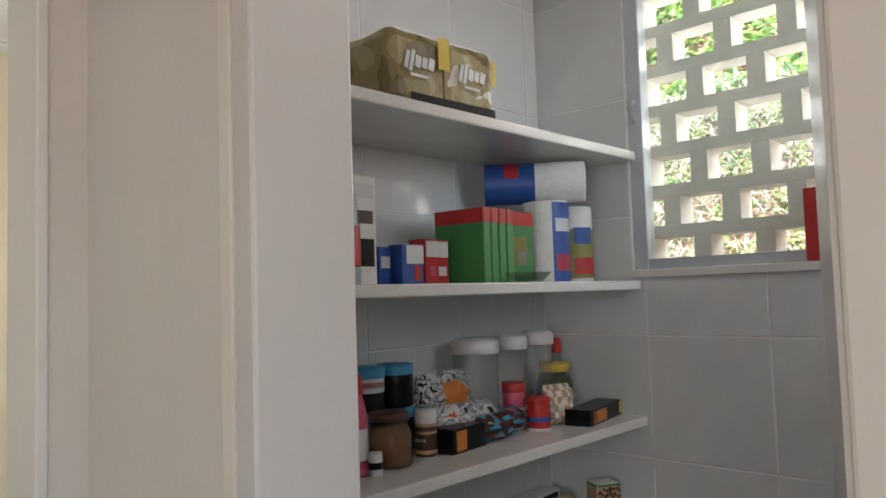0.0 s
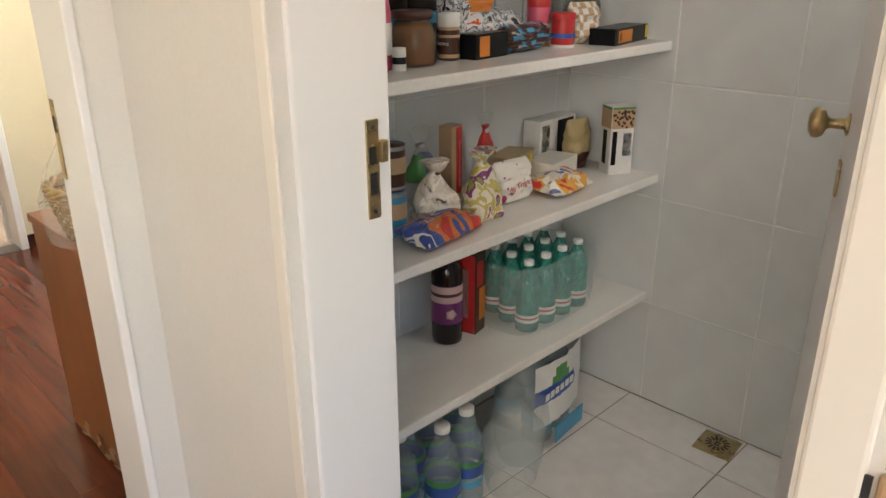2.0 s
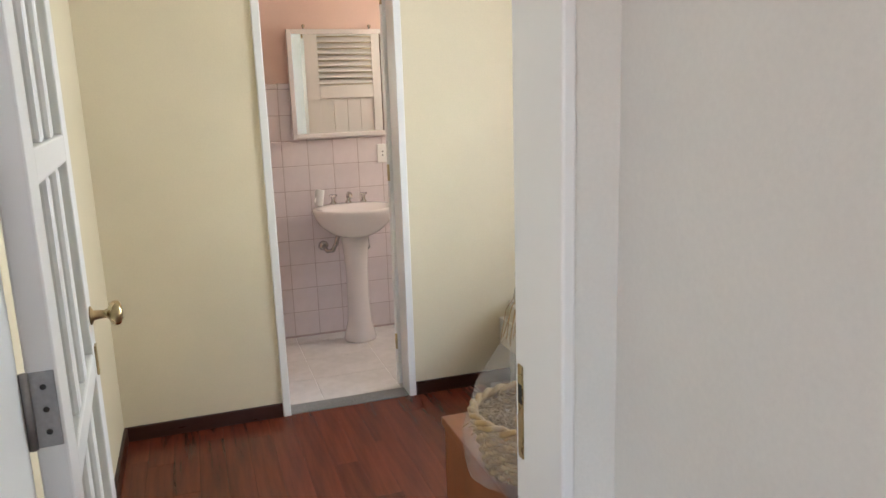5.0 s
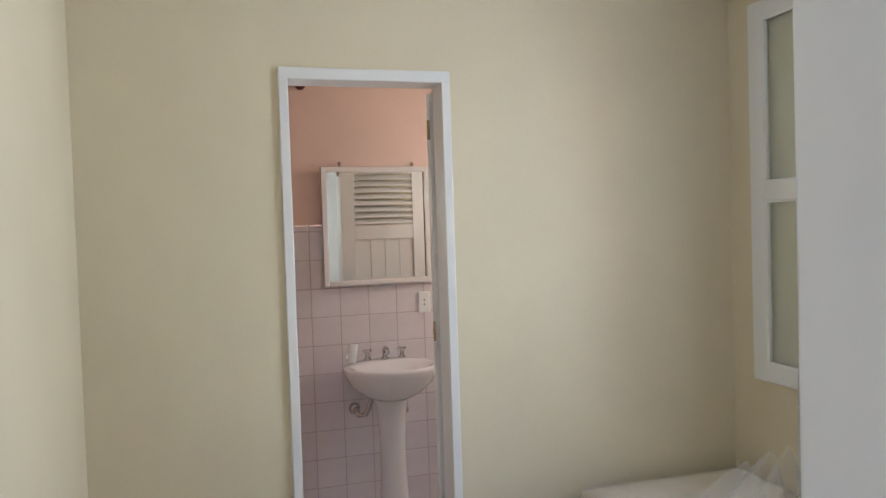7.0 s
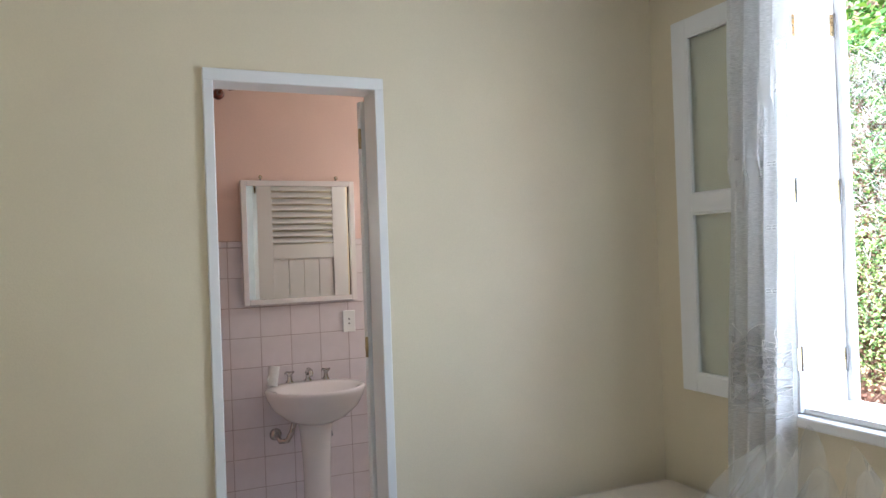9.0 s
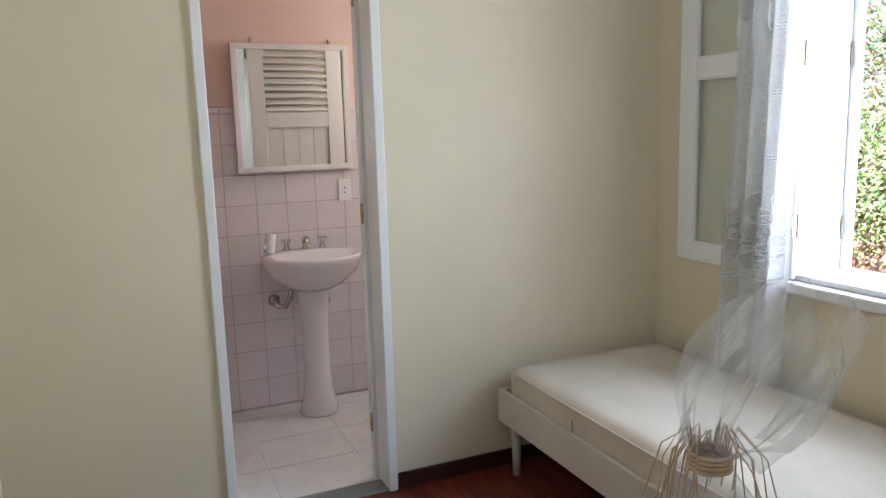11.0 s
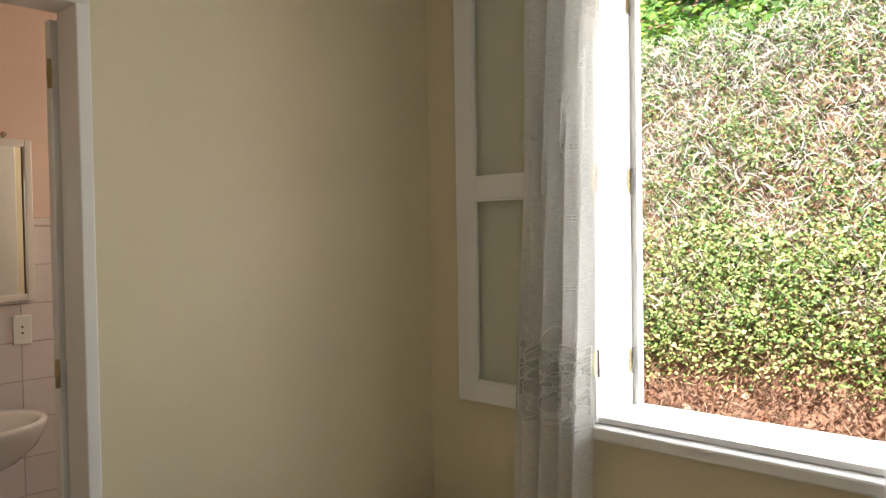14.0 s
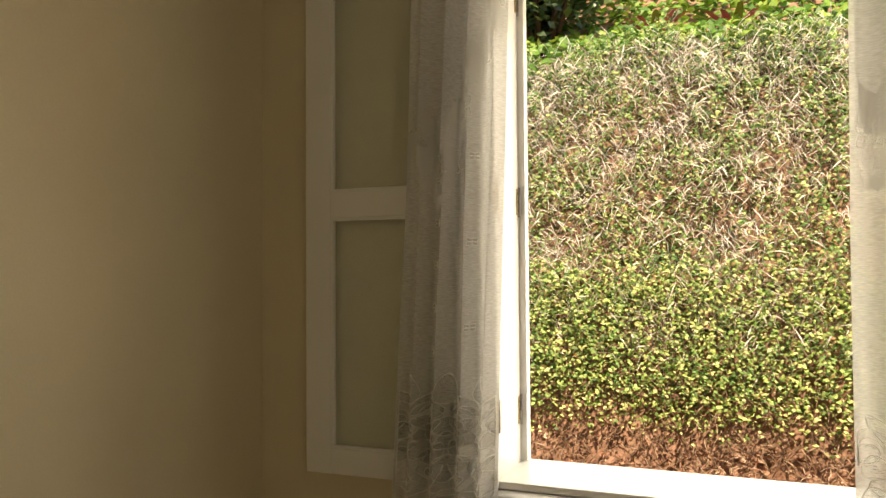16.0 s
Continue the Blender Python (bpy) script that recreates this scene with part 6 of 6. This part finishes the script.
blades("bank_creeper_shade", on_bank(26000, 4.17, 5.25, -2.6, 5.2, 0.05), 0.036, 0.6, BANK_D, "creeper leaves coloured dark as shade in the depth of the bank")
blades("bank_fringe", on_bank(26000, 4.13, 4.42, -2.6, 5.2, 0.20), 0.026, 0.9, FRINGE_L, "yellow-green creeper coloured as sunlit, overhanging the soil")
blades("dry_stems", on_bank(56000, 4.24, 5.2, -2.6, 5.2, 0.18, 0.95, -0.8, -0.12), 0.11, 1.6, STEMS, "pale dry stems lying over the bank", length=1.0, thin=0.075)
blades("hanging_roots", on_bank(9000, 4.02, 4.26, -2.6, 5.2, 0.10), 0.10, 1.5, ROOTS, "dry brown roots hanging over red soil", length=1.0, thin=0.10)
blades("leaf_litter", on_bank(7000, 3.4, 4.12, -2.6, 5.2, 0.01), 0.042, 0.3, LITTER, "dry leaves on red soil", thin=1.4)
blades("upper_cover", on_bank(22000, 5.1, 9.5, -2.0, 8.5, 0.14), 0.085, 0.5, UPPER_L, "bright green ground cover on the upper slope", thin=1.2)
blades("far_cover", on_bank(9000, 9.0, 24, -8, 22, 0.5), 0.40, 0.5, UPPER_L, "green undergrowth on the far slope", thin=1.3)


def shrub(x, y, h, r, k, label, lean=0.0):
    z0 = hill(x, y) - 0.05
    t = thing("shrub", pose(x, y, z0), label, "shrub")
    bm = bmesh.new()
    tips = []
    for i in range(9):
        a = i * 2.4 + x
        p1 = Vector((0.06 * math.cos(a), 0.06 * math.sin(a), 0))
        p2 = Vector((r * 0.35 * math.cos(a), r * 0.35 * math.sin(a), h * 0.45))
        p3 = Vector((r * 0.8 * math.cos(a + 0.3), r * 0.8 * math.sin(a + 0.3), h * random.uniform(0.75, 1.0)))
        tube([p1, p2, p3], [0.035, 0.02, 0.007], 6, bm)
        tips += [p1.lerp(p2, 0.7), p2, p2.lerp(p3, 0.35), p2.lerp(p3, 0.7), p3]
    part("trunk", bm, BROWNP, t, "dark branching stems")
    pts = np.array([np.array(tips[rng.integers(len(tips))]) + rng.normal(size=3) * r * 0.20 for _ in range(k)])
    ob = blades("crown", pts, 0.10, 0.8, SHRUB_L, "")
    ob.parent = t
    del ob["category"], ob["kind"]
    return t


shrub(6.05, 2.72, 1.6, 0.75, 2600, "dark small-leaved shrub on the terrace edge")
shrub(7.6, 3.6, 1.9, 0.9, 2200, "dark small-leaved shrub on the upper slope")
shrub(9.2, 0.6, 2.4, 1.2, 2400, "dark leafy bush higher on the slope")


def tree(x, y, h, label):
    z0 = hill(x, y) - 0.1
    t = thing("tree", pose(x, y, z0), label, "tree")
    bm = tube([(0, 0, 0), (0.06, 0.03, h * 0.3), (-0.04, 0.08, h * 0.6), (0.05, 0.0, h * 0.85)], [0.16, 0.12, 0.09, 0.04], 9)
    tips = []
    for i in range(11):
        a, zz = i * 2.4, h * (0.45 + 0.045 * i)
        e = Vector((1.3 * math.cos(a), 1.3 * math.sin(a), zz + 0.7))
        tube([(0, 0.03, zz), (0.6 * math.cos(a), 0.6 * math.sin(a), zz + 0.25), tuple(e)], [0.05, 0.03, 0.012], 6, bm)
        tips += [Vector((0, 0, zz)).lerp(e, 0.6), e, e * 0.85 + Vector((0, 0, 0.4))]
    part("trunk", bm, BROWNP, t, "grey-brown trunk with limbs")
    pts = np.array([np.array(tips[rng.integers(len(tips))]) + rng.normal(size=3) * 0.42 for _ in range(2600)])
    ob = blades("crown", pts, 0.2, 0.8, UPPER_L, "")
    ob.parent = t
    del ob["category"], ob["kind"]


tree(10.5, 8.0, 6.0, "slender tree with a loose green crown on the hillside")
tree(12.5, 3.2, 6.5, "slender tree with a loose green crown on the hillside")
for x, y in ((5.75, 1.75), (5.9, 1.15)):
    t = thing("bromeliad", pose(x, y, hill(x, y) - 0.02), "rosette plant with pinkish red leaves on the terrace", "plant")
    for i in range(12):
        a, L = i * 0.55, random.uniform(0.2, 0.34)
        bm = bmesh.new()
        pr = [(0.0, 0.02, 0.0), (0.4, 0.035, 0.5), (0.8, 0.022, 0.72), (1.0, 0.003, 0.7)]
        vs = [[bm.verts.new((L * u, s * w, L * zz)) for s in (-1, 1)] for u, w, zz in pr]
        for p, q in zip(vs, vs[1:]):
            bm.faces.new((p[0], p[1], q[1], q[0])).smooth = True
        part("leaf", turned(bm, pose(0, 0, 0.02, 0, 0, math.degrees(a))), PINKP if i % 3 else OLIVE, t)

# ---- tiles and planks ----
wall_pw, wall_pb = bpy.data.objects["wall_pantry_window"], bpy.data.objects["wall_pantry_back"]
floor_p, floor_b, floor_m, wall_bb = (bpy.data.objects[k] for k in ("floor_pantry", "floor_bathroom", "floor", "wall_bathroom_back"))
MESHES = {}


def piece(name, size, centre, mt, parent, bevel=0.0015):
    """One tile or plank; alike pieces share a mesh."""
    key = (name, mt.name, *(round(s, 4) for s in size))
    if key not in MESHES:
        bm = bmesh.new()
        r = bmesh.ops.create_cube(bm, size=1)
        for v in bm.verts:
            v.co = Vector([v.co[i] * size[i] for i in range(3)])
        bmesh.ops.bevel(bm, geom=list(bm.edges), offset=bevel, segments=1, affect="EDGES", profile=0.5)
        MESHES[key] = mesh_of(name, bm, mt)
    ob = new(name, MESHES[key])
    ob.parent = parent
    ob.location = centre
    return ob


G = 0.004
z_lines = [-0.0005 + 0.336 * i for i in range(9)]


def tile_wall(axis, lines, hole, plane, thick, parent, mt):
    """Tiles between the joint lines, cut round a rectangular hole (u0, u1, z0, z1)."""
    for u0, u1 in zip(lines, lines[1:]):
        for z0, z1 in zip(z_lines, z_lines[1:]):
            z1 = min(z1, H)
            rects = [(u0, u1, z0, z1)]
            if hole and u0 < hole[1] and u1 > hole[0] and z0 < hole[3] and z1 > hole[2]:
                rects = [(u0, u1, z0, min(z1, hole[2])), (u0, u1, max(z0, hole[3]), z1), (u0, min(u1, hole[0]), max(z0, hole[2]), min(z1, hole[3])), (max(u0, hole[1]), u1, max(z0, hole[2]), min(z1, hole[3]))]
            for a, b, c, d in rects:
                if b - a < 0.012 or d - c < 0.012:
                    continue
                su, sz, cu, cz = b - a - G, d - c - G, (a + b) / 2, (c + d) / 2
                if axis == "x":
                    piece("tile", (thick, su, sz), (plane, cu, cz), mt, parent)
                else:
                    piece("tile", (su, thick, sz), (cu, plane, cz), mt, parent)


tile_wall("x", [-1.75, -1.64, -1.313, -0.983, -0.653, -0.323, 0.0235], (PW0, PW1, PZ0, PZ1), 1.3125, 0.008, wall_pw, TILE)
tile_wall("y", [0.122, 0.252, 0.582, 0.912, 1.242, 1.307], None, 0.0265, 0.008, wall_pb, TILE)
xs, ys = [0.13, 0.31, 0.71, 1.11, 1.308], [-1.745, -1.48, -1.08, -0.68, -0.285, 0.02]
for a, b in zip(xs, xs[1:]):
    for c, d in zip(ys, ys[1:]):
        piece("floor_tile", (b - a - 0.004, d - c - 0.004, 0.006), ((a + b) / 2, (c + d) / 2, -0.003), FTILE, floor_p)
for i in range(-3, 8):
    for k in range(10):
        z1 = 1.545 - k * 0.1535
        z0 = max(0.002, z1 - 0.1535)
        piece("tile", (0.155 - 0.003, 0.008, z1 - z0 - 0.003), (0.077 + (i + 0.5) * 0.155, 3.7425, (z0 + z1) / 2), PTILE, wall_bb)
    piece("listel", (0.155 - 0.002, 0.013, 0.031), (0.077 + (i + 0.5) * 0.155, 3.740, 1.562), PTILE, wall_bb, 0.004)
for i in range(6):
    for j in range(4):
        x0, y0 = -0.88 + i * 0.40, 2.675 + j * 0.31
        y1 = min(y0 + 0.31, 3.738)
        if y1 - y0 > 0.02:
            piece("floor_tile", (0.396, y1 - y0 - 0.004, 0.006), (x0 + 0.20, (y0 + y1) / 2, -0.002), FTILE, floor_b)
PW_ = 0.105
for i in range(26):
    x = BED_X0 + (i + 0.5) * PW_
    if x > BED_X1:
        break
    y = -0.02 - random.uniform(0, 0.9)
    while y < BED_Y1 - 0.01:
        L = random.choice((0.9, 1.2, 1.5))
        a, b = max(y, 0.131 if not J0 + 0.03 < x < J1 - 0.03 else -0.02), min(y + L, BED_Y1)
        if b - a > 0.03:
            piece("plank", (PW_ - 0.0004, round(b - a, 2) - 0.0004, 0.012), (x, (a + b) / 2, -0.006), PLANK, floor_m, 0.0003)
        y += L
for i in range(18):
    for j in range(4):
        piece("plank", (0.165, 1.0, 0.012), (-3.0 + (i + 0.5) * 0.166, -4.04 + (j + 0.5) * 1.0015, -0.006), PLANK, floor_m, 0.0006)
